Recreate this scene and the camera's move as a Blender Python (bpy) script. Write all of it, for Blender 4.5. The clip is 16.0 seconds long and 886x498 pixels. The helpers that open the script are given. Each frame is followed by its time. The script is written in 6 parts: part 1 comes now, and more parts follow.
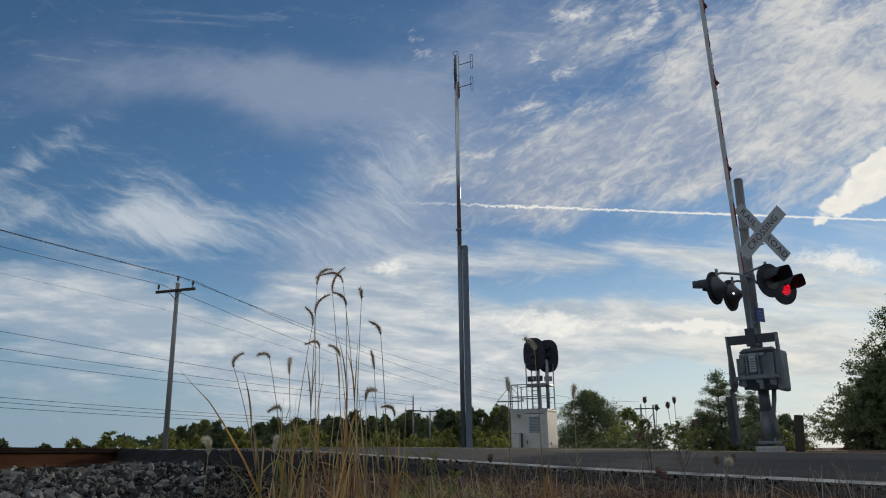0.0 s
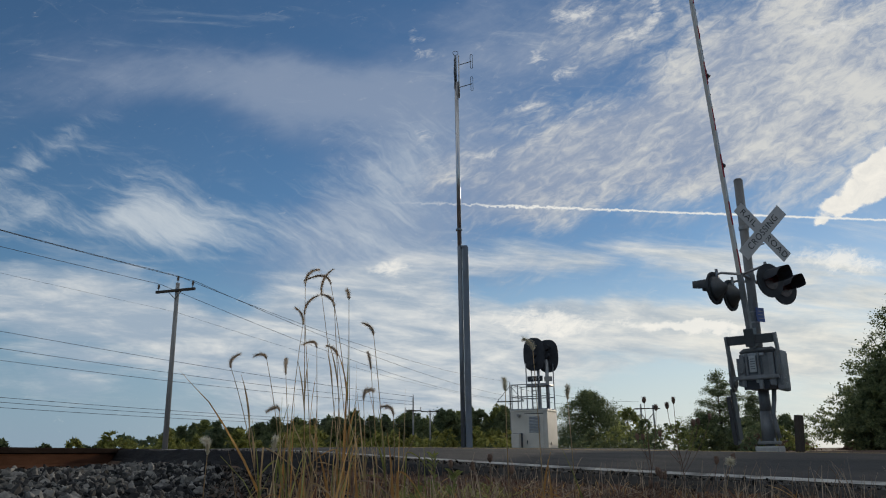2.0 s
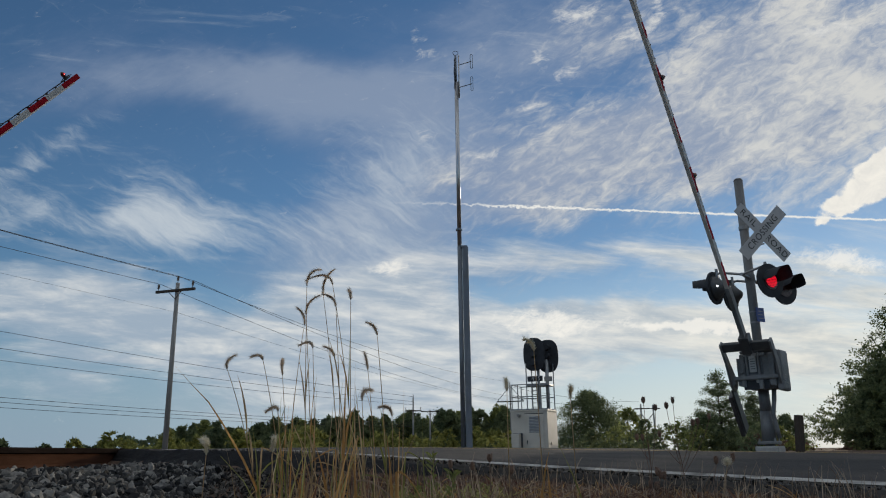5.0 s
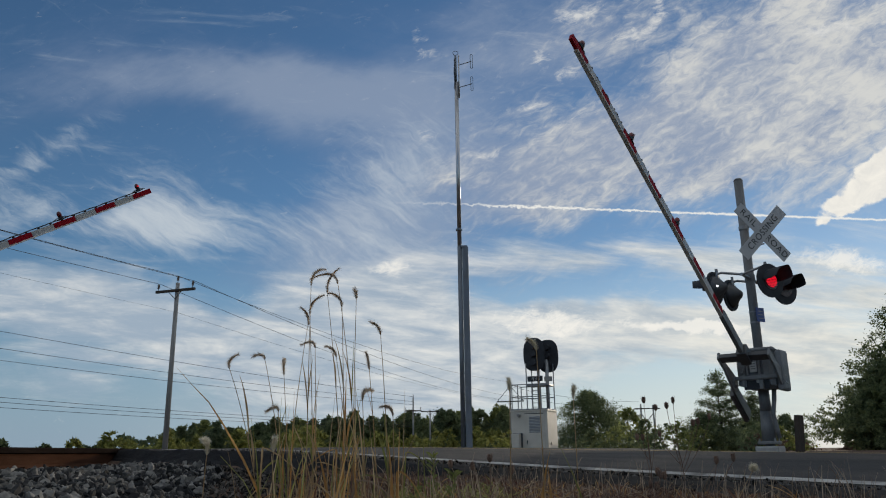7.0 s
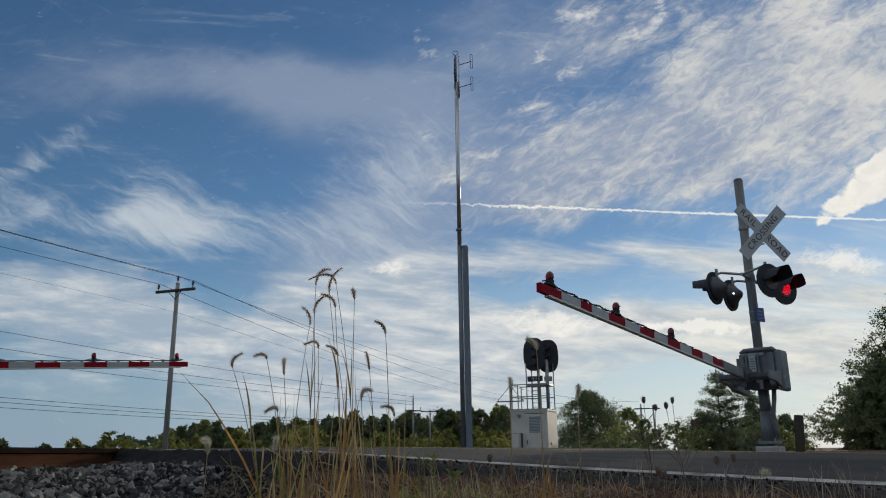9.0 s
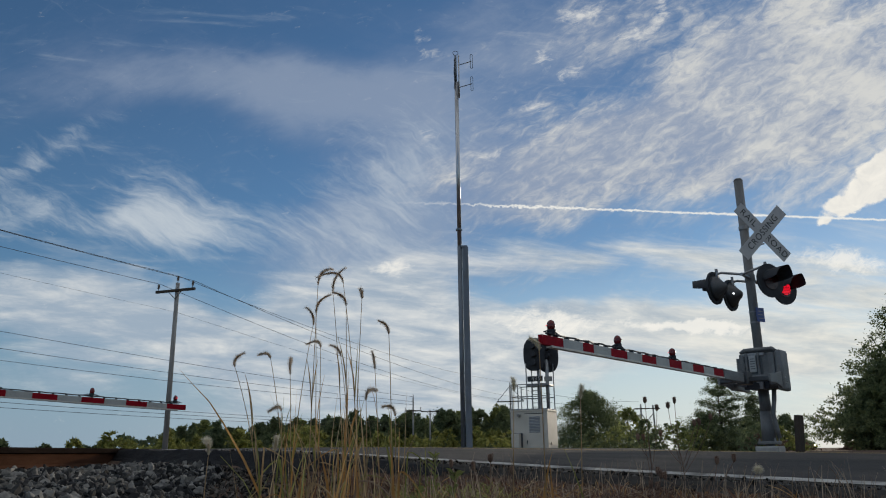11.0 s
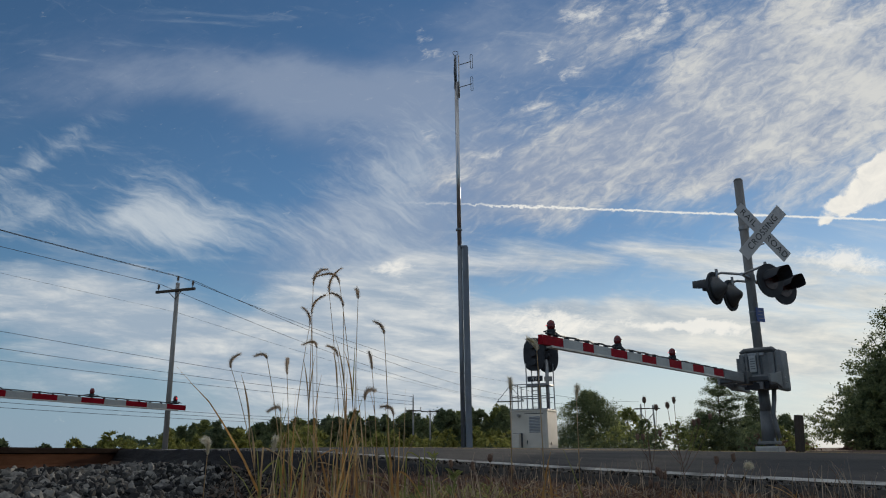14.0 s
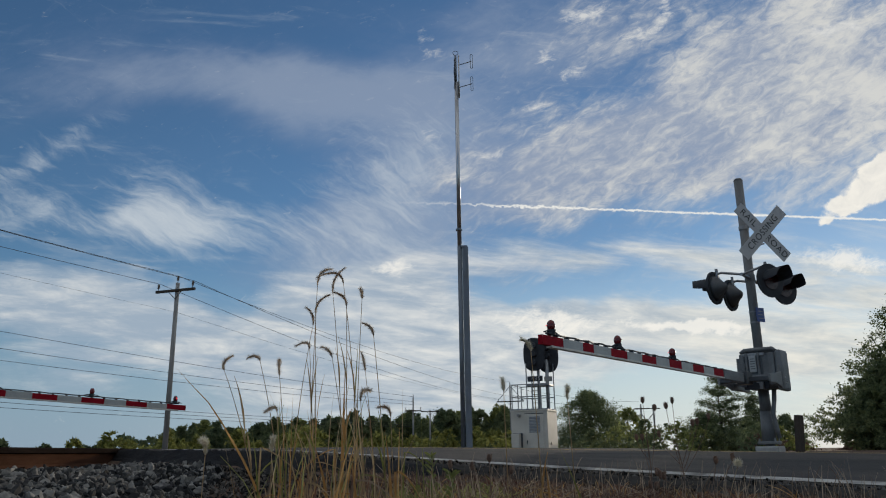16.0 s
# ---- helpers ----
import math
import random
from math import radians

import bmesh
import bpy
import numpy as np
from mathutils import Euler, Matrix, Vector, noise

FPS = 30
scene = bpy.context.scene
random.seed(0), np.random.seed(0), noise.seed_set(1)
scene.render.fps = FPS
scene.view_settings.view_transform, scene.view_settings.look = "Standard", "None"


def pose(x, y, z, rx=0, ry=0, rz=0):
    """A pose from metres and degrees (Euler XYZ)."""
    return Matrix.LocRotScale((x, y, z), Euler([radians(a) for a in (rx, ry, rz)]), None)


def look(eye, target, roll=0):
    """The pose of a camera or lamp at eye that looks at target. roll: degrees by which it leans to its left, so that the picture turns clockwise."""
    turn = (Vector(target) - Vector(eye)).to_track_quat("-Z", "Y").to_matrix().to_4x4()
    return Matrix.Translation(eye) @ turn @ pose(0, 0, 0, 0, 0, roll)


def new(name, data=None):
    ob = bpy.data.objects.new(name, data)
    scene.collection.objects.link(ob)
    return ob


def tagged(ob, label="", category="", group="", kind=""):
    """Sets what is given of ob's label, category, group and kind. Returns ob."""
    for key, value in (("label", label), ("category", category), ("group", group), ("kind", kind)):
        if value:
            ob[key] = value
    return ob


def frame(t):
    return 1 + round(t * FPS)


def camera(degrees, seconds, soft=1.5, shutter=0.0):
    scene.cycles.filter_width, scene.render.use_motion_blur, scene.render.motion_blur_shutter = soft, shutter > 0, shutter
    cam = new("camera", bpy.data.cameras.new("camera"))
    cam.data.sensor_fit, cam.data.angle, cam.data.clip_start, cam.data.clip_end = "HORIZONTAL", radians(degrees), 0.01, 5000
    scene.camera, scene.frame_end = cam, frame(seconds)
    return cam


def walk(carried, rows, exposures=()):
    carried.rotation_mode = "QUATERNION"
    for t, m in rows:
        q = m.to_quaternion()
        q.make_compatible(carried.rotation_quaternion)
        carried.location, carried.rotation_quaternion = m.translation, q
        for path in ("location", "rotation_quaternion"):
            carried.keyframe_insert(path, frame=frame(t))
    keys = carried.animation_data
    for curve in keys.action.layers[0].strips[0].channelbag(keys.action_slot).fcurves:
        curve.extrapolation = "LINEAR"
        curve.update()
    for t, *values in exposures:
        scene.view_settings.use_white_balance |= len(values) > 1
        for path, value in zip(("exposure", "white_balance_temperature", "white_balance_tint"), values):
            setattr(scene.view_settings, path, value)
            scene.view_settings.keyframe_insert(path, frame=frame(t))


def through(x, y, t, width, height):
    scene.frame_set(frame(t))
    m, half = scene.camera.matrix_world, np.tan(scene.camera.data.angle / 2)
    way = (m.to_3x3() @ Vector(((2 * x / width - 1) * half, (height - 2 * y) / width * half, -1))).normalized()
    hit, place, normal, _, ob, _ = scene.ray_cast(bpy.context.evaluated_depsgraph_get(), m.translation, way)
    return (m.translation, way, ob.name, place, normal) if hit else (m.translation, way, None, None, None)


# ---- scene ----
cam = camera(60.48, 16.0, soft=1.1)
EYE = (0.0, 0.0, 0.30)
CAM_POSE = look(EYE, (0.0, 10.0, 0.30 + 10 * math.tan(radians(15.03))), roll=-0.79)
walk(cam, [(0.0, CAM_POSE), (16.0, CAM_POSE)], exposures=[(0.0, 0.1, 6630, 10), (16.0, 0.1, 6630, 10)])

# ---------------------------------------------------------------- light
SUN_AZ, SUN_EL = 33.0, 9.0      # degrees to the right of straight ahead, above the horizon
world = bpy.data.worlds.new("world")
scene.world = world
world.use_nodes = True
wn = world.node_tree.nodes
sky = wn.new("ShaderNodeTexSky")
sky.sky_type = "NISHITA"
sky.sun_disc = False
sky.sun_elevation, sky.sun_rotation = radians(SUN_EL), radians(SUN_AZ)
sky.air_density, sky.dust_density, sky.ozone_density = 1.0, 0.1, 4.0
world.node_tree.links.new(sky.outputs[0], wn["Background"].inputs[0])
wn["Background"].inputs[1].default_value = 0.10
sun_data = bpy.data.lights.new("sun", "SUN")
sun_data.energy, sun_data.angle, sun_data.color = 2.3, radians(2), (1.0, 0.86, 0.68)
sun = new("sun", sun_data)
sd = Vector((math.sin(radians(SUN_AZ)) * math.cos(radians(SUN_EL)), math.cos(radians(SUN_AZ)) * math.cos(radians(SUN_EL)), math.sin(radians(SUN_EL))))
sun.matrix_world = look(sd * 100, (0, 0, 0))


# ---------------------------------------------------------------- materials
def mat_base(name, rough=0.6, metal=0.0):
    m = bpy.data.materials.new(name)
    m.use_nodes = True
    n, l = m.node_tree.nodes, m.node_tree.links
    b = n["Principled BSDF"]
    b.inputs["Roughness"].default_value, b.inputs["Metallic"].default_value = rough, metal
    return m, n, l, b


def surface(name, dark, light, rough=0.6, metal=0.0, scale=8.0, fine=90.0, bump=0.25, stain=None, stain_amount=0.4, stretch=(1, 1, 1), island=0.0, obj_random=0.0, depth=0.01, spec=0.5, lo=0.32, hi=0.68, along=None):
    """A colour varied at two scales, with stains of their own shape and a fine relief."""
    m, n, l, b = mat_base(name, rough, metal)
    tc = n.new("ShaderNodeTexCoord")
    mp = n.new("ShaderNodeMapping")
    mp.inputs["Scale"].default_value = stretch
    if along is not None:      # streaks that run in one compass direction
        mp.vector_type = "TEXTURE"
        mp.inputs["Rotation"].default_value[2] = radians(along)
    l.new(tc.outputs["Object"], mp.inputs[0])
    big, small = n.new("ShaderNodeTexNoise"), n.new("ShaderNodeTexNoise")
    big.inputs["Scale"].default_value, big.inputs["Detail"].default_value = scale, 5
    small.inputs["Scale"].default_value, small.inputs["Detail"].default_value = fine, 4
    l.new(mp.outputs[0], big.inputs["Vector"]), l.new(mp.outputs[0], small.inputs["Vector"])
    mix = n.new("ShaderNodeMath")
    mix.operation = "MULTIPLY_ADD"
    l.new(small.outputs[0], mix.inputs[0])
    mix.inputs[1].default_value = 0.45
    half = n.new("ShaderNodeMath")
    half.operation = "MULTIPLY"
    half.inputs[1].default_value = 0.55
    l.new(big.outputs[0], half.inputs[0]), l.new(half.outputs[0], mix.inputs[2])
    last = mix.outputs[0]
    for amount, kind, out in ((island, "ShaderNodeNewGeometry", "Random Per Island"), (obj_random, "ShaderNodeObjectInfo", "Random")):
        if amount:
            src = n.new(kind)
            add = n.new("ShaderNodeMath")
            add.operation = "MULTIPLY_ADD"
            l.new(src.outputs[out], add.inputs[0])
            add.inputs[1].default_value = amount
            off = n.new("ShaderNodeMath")
            off.operation = "SUBTRACT"
            l.new(last, off.inputs[0])
            off.inputs[1].default_value = amount / 2
            l.new(off.outputs[0], add.inputs[2])
            last = add.outputs[0]
    ramp = n.new("ShaderNodeValToRGB")
    ramp.color_ramp.elements[0].position, ramp.color_ramp.elements[1].position = lo, hi
    ramp.color_ramp.elements[0].color, ramp.color_ramp.elements[1].color = (*dark, 1), (*light, 1)
    l.new(last, ramp.inputs[0])
    col = ramp.outputs[0]
    if stain:
        st = n.new("ShaderNodeTexNoise")
        st.inputs["Scale"].default_value, st.inputs["Detail"].default_value = scale * 0.6, 7
        l.new(tc.outputs["Object"], st.inputs["Vector"])
        sr = n.new("ShaderNodeMapRange")
        sr.inputs[1].default_value, sr.inputs[2].default_value, sr.inputs[4].default_value = 0.5, 0.68, stain_amount
        l.new(st.outputs[0], sr.inputs[0])
        mx = n.new("ShaderNodeMixRGB")
        mx.inputs[2].default_value = (*stain, 1)
        l.new(sr.outputs[0], mx.inputs[0]), l.new(col, mx.inputs[1])
        col = mx.outputs[0]
    l.new(col, b.inputs["Base Color"])
    b.inputs["Specular IOR Level"].default_value = spec
    rr = n.new("ShaderNodeMapRange")
    rr.inputs[3].default_value, rr.inputs[4].default_value = max(0.02, rough - 0.12), min(1, rough + 0.12)
    l.new(big.outputs[0], rr.inputs[0]), l.new(rr.outputs[0], b.inputs["Roughness"])
    if bump:
        bp = n.new("ShaderNodeBump")
        bp.inputs["Strength"].default_value, bp.inputs["Distance"].default_value = bump, depth
        l.new(small.outputs[0], bp.inputs["Height"]), l.new(bp.outputs[0], b.inputs["Normal"])
    return m


def leafy(name, dark, light, through=0.35, scale=0.6):
    """Leaves: colour by leaf and by clump, some light passing through."""
    m = surface(name, dark, light, 0.6, scale=scale, fine=6.0, bump=0.0, island=0.5)
    n, l = m.node_tree.nodes, m.node_tree.links
    b, out = n["Principled BSDF"], n["Material Output"]
    tr, mx = n.new("ShaderNodeBsdfTranslucent"), n.new("ShaderNodeMixShader")
    mx.inputs[0].default_value = through
    src = b.inputs["Base Color"].links[0].from_socket
    l.new(src, tr.inputs[0]), l.new(b.outputs[0], mx.inputs[1]), l.new(tr.outputs[0], mx.inputs[2]), l.new(mx.outputs[0], out.inputs[0])
    return m


def glow(name, color, strength, rough=0.3):
    m, n, l, b = mat_base(name, rough)
    b.inputs["Base Color"].default_value = (*color, 1)
    b.inputs["Emission Color"].default_value = (*color, 1)
    b.inputs["Emission Strength"].default_value = strength
    return m


M_GROUND = surface("dirt and dead thatch", (0.050, 0.034, 0.026), (0.20, 0.135, 0.10), 0.95, scale=2.6, fine=60, bump=0.9, stain=(0.035, 0.026, 0.02), stain_amount=0.6, depth=0.03, spec=0.1)
M_ASPHALT = surface("worn asphalt", (0.016, 0.0148, 0.014), (0.105, 0.096, 0.087), 0.9, scale=1.0, fine=26, bump=0.9, stretch=(2.6, 0.5, 1), along=142.2, stain=(0.03, 0.03, 0.032), stain_amount=0.6, depth=0.008, spec=0.15)
# Black asphalt of the apron, deepened in colour for its shaded side.
M_TAR = surface("black asphalt with shade in its colour", (0.010, 0.010, 0.012), (0.038, 0.037, 0.037), 0.95, scale=5, fine=70, bump=1.0, depth=0.03, spec=0.08)
M_GRAVEL = surface("fine gravel", (0.014, 0.0125, 0.0115), (0.24, 0.215, 0.185), 0.9, scale=6, fine=70, bump=1.0, depth=0.03, island=0.7, lo=0.36, hi=1.05, spec=0.1)
M_WHITE_LINE = surface("worn white road paint", (0.20, 0.195, 0.18), (0.56, 0.545, 0.51), 0.8, scale=7, fine=40, bump=0.5, stain=(0.07, 0.066, 0.06), stain_amount=0.85, spec=0.15)
M_YELLOW_LINE = surface("worn yellow road paint", (0.42, 0.27, 0.05), (0.62, 0.42, 0.09), 0.7, scale=6, fine=60, bump=0.3, stain=(0.12, 0.11, 0.09), stain_amount=0.5)
M_STONE = surface("ballast stone", (0.006, 0.006, 0.0064), (0.29, 0.275, 0.245), 0.8, scale=9, fine=50, bump=0.6, island=0.75, lo=0.42, hi=1.12)
M_STONE_SINGLE = surface("broken ballast stone", (0.006, 0.006, 0.0064), (0.29, 0.275, 0.245), 0.8, scale=2.0, fine=9, bump=0.6, obj_random=0.75, lo=0.42, hi=1.12)
M_RUST = surface("rusted rail steel", (0.050, 0.025, 0.016), (0.105, 0.053, 0.033), 0.9, 0.0, scale=3, fine=80, bump=0.3, stain=(0.05, 0.025, 0.018), stain_amount=0.5, stretch=(6, 1, 6), spec=0.0)
# Near-black colour stands in for polished steel mirroring its dark surroundings.
M_RAILHEAD = surface("rail head with painted dark reflection", (0.012, 0.009, 0.008), (0.032, 0.023, 0.019), 0.6, 0.0, scale=4, fine=60, bump=0.1, stretch=(6, 1, 6), spec=0.0)
M_TIE = surface("creosoted tie", (0.03, 0.022, 0.016), (0.10, 0.075, 0.055), 0.9, scale=6, fine=60, bump=0.6, stretch=(1, 8, 8))
M_GALV = surface("galvanised steel", (0.20, 0.21, 0.22), (0.40, 0.41, 0.42), 0.45, 0.55, scale=5, fine=60, bump=0.1, stain=(0.15, 0.15, 0.15), stain_amount=0.4)
M_MAST = surface("dull blue-grey mast paint", (0.105, 0.128, 0.155), (0.20, 0.232, 0.268), 0.5, 0.4, scale=3, fine=50, bump=0.1, stain=(0.12, 0.12, 0.11), stain_amount=0.5, stretch=(3, 3, 0.5))
M_SIGNALMAST = surface("grey signal mast paint", (0.115, 0.121, 0.125), (0.215, 0.224, 0.230), 0.5, 0.2, scale=3, fine=50, bump=0.1, stain=(0.14, 0.13, 0.12), stain_amount=0.4, stretch=(3, 3, 0.5))
M_SILVER = surface("bright aluminium tube", (0.36, 0.38, 0.40), (0.55, 0.56, 0.58), 0.30, 0.9, scale=2, fine=40, bump=0.05)
M_BOX = surface("grey painted casting", (0.10, 0.108, 0.112), (0.225, 0.237, 0.245), 0.55, 0.1, scale=4, fine=70, bump=0.25, stain=(0.09, 0.085, 0.08), stain_amount=0.5)
M_BLACK = surface("black paint", (0.026, 0.030, 0.036), (0.054, 0.060, 0.069), 0.8, scale=6, fine=60, bump=0.15, spec=0.3)
# Real paint on the lamp housings; on the cross beam it paints shade.
M_DARK_GREY = surface("dark grey of lamp housings and shaded gate parts", (0.05, 0.055, 0.058), (0.10, 0.105, 0.11), 0.45, 0.2, scale=6, fine=60, bump=0.1)
M_WHITE = surface("white sign sheeting", (0.38, 0.39, 0.40), (0.50, 0.51, 0.51), 0.5, scale=4, fine=40, bump=0.05, stain=(0.4, 0.4, 0.38), stain_amount=0.3)
M_LETTER = surface("black sign lettering", (0.012, 0.012, 0.013), (0.03, 0.03, 0.03), 0.6, scale=8, bump=0.0)
M_BLUE = surface("blue enamel plate", (0.01, 0.04, 0.20), (0.02, 0.07, 0.30), 0.4, scale=6, bump=0.05)
M_RED = surface("red reflective sheeting", (0.21, 0.007, 0.014), (0.32, 0.012, 0.023), 0.5, scale=5, fine=50, bump=0.05, spec=0.03)
M_GREYWHITE = surface("grey-white reflective sheeting", (0.32, 0.33, 0.33), (0.45, 0.46, 0.45), 0.40, scale=5, fine=50, bump=0.05, spec=0.3)
M_SPINE = surface("pale weathered arm edge", (0.48, 0.46, 0.43), (0.68, 0.66, 0.61), 0.45, 0.0, scale=3, fine=40, bump=0.1, stain=(0.32, 0.28, 0.24), stain_amount=0.5)
M_CABINET = surface("beige-grey painted steel", (0.50, 0.475, 0.41), (0.63, 0.60, 0.53), 0.55, scale=2, fine=40, bump=0.05, stain=(0.45, 0.40, 0.33), stain_amount=0.4)
M_VENT = surface("louvred vent steel", (0.22, 0.22, 0.21), (0.34, 0.33, 0.31), 0.6, scale=5, bump=0.1)
M_LOUVRE = surface("blue-grey vent steel", (0.27, 0.30, 0.33), (0.40, 0.43, 0.46), 0.6, scale=5, bump=0.1)
M_CONCRETE = surface("pale weathered concrete", (0.27, 0.27, 0.26), (0.45, 0.44, 0.42), 0.9, scale=4, fine=50, bump=0.4, stain=(0.2, 0.19, 0.17), stain_amount=0.5)
M_WOODPOLE = surface("weathered grey pole wood", (0.17, 0.168, 0.162), (0.36, 0.352, 0.335), 0.85, scale=2, fine=30, bump=0.4, stretch=(6, 6, 0.4))
M_DARKWOOD = surface("dark treated timber", (0.025, 0.02, 0.016), (0.075, 0.06, 0.048), 0.9, scale=5, fine=50, bump=0.5, stretch=(5, 5, 0.6))
M_WIRE = surface("black cable", (0.012, 0.012, 0.013), (0.03, 0.03, 0.03), 0.6, scale=5, bump=0.0)
M_BARK = surface("grey-brown bark", (0.05, 0.04, 0.03), (0.14, 0.11, 0.085), 0.95, scale=3, fine=30, bump=0.7, stretch=(4, 4, 0.7))
M_LEAF_DARK = leafy("deep green leaves", (0.10, 0.135, 0.072), (0.235, 0.28, 0.14), 0.6)
M_LEAF_MID = leafy("mid green leaves", (0.10, 0.13, 0.064), (0.24, 0.275, 0.125), 0.6)
M_LEAF_PALE = leafy("yellow-green leaves", (0.13, 0.155, 0.05), (0.38, 0.40, 0.13), 0.6)
M_LEAF_BRIGHT = leafy("bright yellow-green leaves", (0.15, 0.165, 0.045), (0.43, 0.42, 0.12), 0.62)
M_STRAW = leafy("dry straw stalk", (0.34, 0.235, 0.125), (0.70, 0.54, 0.32), 0.6, 6.0)
M_DEADSTALK = leafy("weathered brown stalk", (0.16, 0.11, 0.075), (0.56, 0.43, 0.31), 0.5, 9.0)
M_RUSSET = leafy("russet dead leaf", (0.09, 0.04, 0.026), (0.25, 0.12, 0.07), 0.4, 9.0)
M_ORANGE = leafy("orange-brown dry leaf", (0.38, 0.20, 0.065), (0.70, 0.43, 0.17), 0.6, 6.0)
M_GREENBLADE = leafy("green grass blade", (0.18, 0.19, 0.05), (0.46, 0.44, 0.16), 0.6, 6.0)
M_SEED = leafy("brown bristly seed head", (0.44, 0.36, 0.28), (0.74, 0.64, 0.52), 0.8, 20.0)
M_FLUFF = leafy("pale seed fluff", (0.66, 0.60, 0.46), (0.85, 0.80, 0.66), 0.6, 20.0)
M_TEASEL = leafy("brown teasel head", (0.11, 0.062, 0.045), (0.28, 0.18, 0.125), 0.3, 20.0)
M_LENS_ON = glow("lit red lamp dots", (0.80, 0.010, 0.03), 0.95)
M_LENS_DIM = glow("red lens between the dots", (0.22, 0.003, 0.008), 0.10)
M_PEEP = glow("lit side light", (0.9, 0.95, 1.0), 2.0)
M_LENS_OFF = surface("unlit dark red lens", (0.02, 0.002, 0.003), (0.04, 0.004, 0.005), 0.15, scale=40, fine=120, bump=0.3)
M_GATE_LAMP = surface("red lamp glass", (0.09, 0.010, 0.012), (0.19, 0.018, 0.022), 0.12, scale=30, bump=0.1)
M_GATE_LIT = glow("lit gate lamp", (1.0, 0.03, 0.04), 0.9)
M_HEADLIGHT = glow("lit headlamp", (1.0, 0.72, 0.36), 60.0)
M_CARPAINT = surface("dark car paint", (0.02, 0.02, 0.025), (0.05, 0.05, 0.055), 0.3, 0.3, scale=3, bump=0.0)
M_GLASS_INS = surface("brown glazed insulator", (0.06, 0.05, 0.045), (0.12, 0.10, 0.09), 0.25, scale=8, bump=0.0)


# ---------------------------------------------------------------- mesh helpers
def link(name, bm, material, parent=None, label="", smooth=False):
    me = bpy.data.meshes.new(name)
    bm.normal_update()
    bm.to_mesh(me)
    bm.free()
    if smooth:
        me.polygons.foreach_set("use_smooth", [True] * len(me.polygons))
    me.materials.append(material)
    ob = new(name, me)
    ob.parent = parent
    if label:
        tagged(ob, label)
    return ob


def part(name, bm, material, parent, label="", smooth=False):
    return link(name, bm, material, parent, label, smooth)


def raw(name, verts, faces, material, parent=None, smooth=False):
    me = bpy.data.meshes.new(name)
    me.from_pydata([tuple(v) for v in verts], [], faces)
    me.materials.append(material)
    if smooth:
        me.polygons.foreach_set("use_smooth", [True] * len(me.polygons))
    ob = new(name, me)
    ob.parent = parent
    return ob


def box(bm, size, at=(0, 0, 0), turn=None, bevel=0.0):
    made = bmesh.ops.create_cube(bm, size=1.0)["verts"]
    bmesh.ops.scale(bm, vec=size, verts=made)
    if bevel:
        edges = list({e for v in made for e in v.link_edges})
        res = bmesh.ops.bevel(bm, geom=edges, offset=bevel, segments=2, affect="EDGES", profile=0.6)
        made = list({v for f in res["faces"] for v in f.verts} | {v for v in made if v.is_valid})
    m = Matrix.Translation(at) @ (turn if turn else Matrix.Identity(4))
    bmesh.ops.transform(bm, matrix=m, verts=made)
    return bm


def rod(bm, a, b, r0, r1=None, seg=10):
    r1 = r0 if r1 is None else r1
    a, b = Vector(a), Vector(b)
    d = b - a
    m = Matrix.Translation((a + b) / 2) @ d.to_track_quat("Z", "Y").to_matrix().to_4x4()
    bmesh.ops.create_cone(bm, cap_ends=True, segments=seg, radius1=r0, radius2=r1, depth=d.length, matrix=m)
    return bm


def tube(bm, pts, radii, seg=6):
    """A round tube along points; radii: one number or one for each point."""
    pts = [Vector(p) for p in pts]
    if not hasattr(radii, "__len__"):
        radii = [radii] * len(pts)
    rings = []
    for i, p in enumerate(pts):
        d = (pts[min(i + 1, len(pts) - 1)] - pts[max(i - 1, 0)]).normalized()
        side = d.cross(Vector((0.31, 0.95, 0.05))).normalized()
        up = side.cross(d)
        rings.append([bm.verts.new(p + (side * math.cos(a) + up * math.sin(a)) * radii[i]) for a in (2 * math.pi * k / seg for k in range(seg))])
    for r0, r1 in zip(rings, rings[1:]):
        for k in range(seg):
            bm.faces.new((r0[k], r0[(k + 1) % seg], r1[(k + 1) % seg], r1[k]))
    bm.faces.new(rings[0][::-1])
    bm.faces.new(rings[-1])
    return bm


def plate(bm, outline, thick, m=None):
    """An outline in the xz plane, made thick along y."""
    m = m or Matrix.Identity(4)
    f = [bm.verts.new(m @ Vector((x, -thick / 2, z))) for x, z in outline]
    b = [bm.verts.new(m @ Vector((x, thick / 2, z))) for x, z in outline]
    bm.faces.new(f), bm.faces.new(b[::-1])
    for i in range(len(f)):
        j = (i + 1) % len(f)
        bm.faces.new((f[j], f[i], b[i], b[j]))
    bmesh.ops.recalc_face_normals(bm, faces=bm.faces)
    return bm


def bend(a, c, b, n):
    a, b, c = Vector(a), Vector(b), Vector(c)
    return [a.lerp(c, k / n).lerp(c.lerp(b, k / n), k / n) for k in range(n + 1)]


def B():
    return bmesh.new()


def thing(name, m, label, category, group="", kind=""):
    ob = new(name)
    ob.empty_display_size = 0.2
    ob.matrix_world = m
    return tagged(ob, label, category, group, kind)


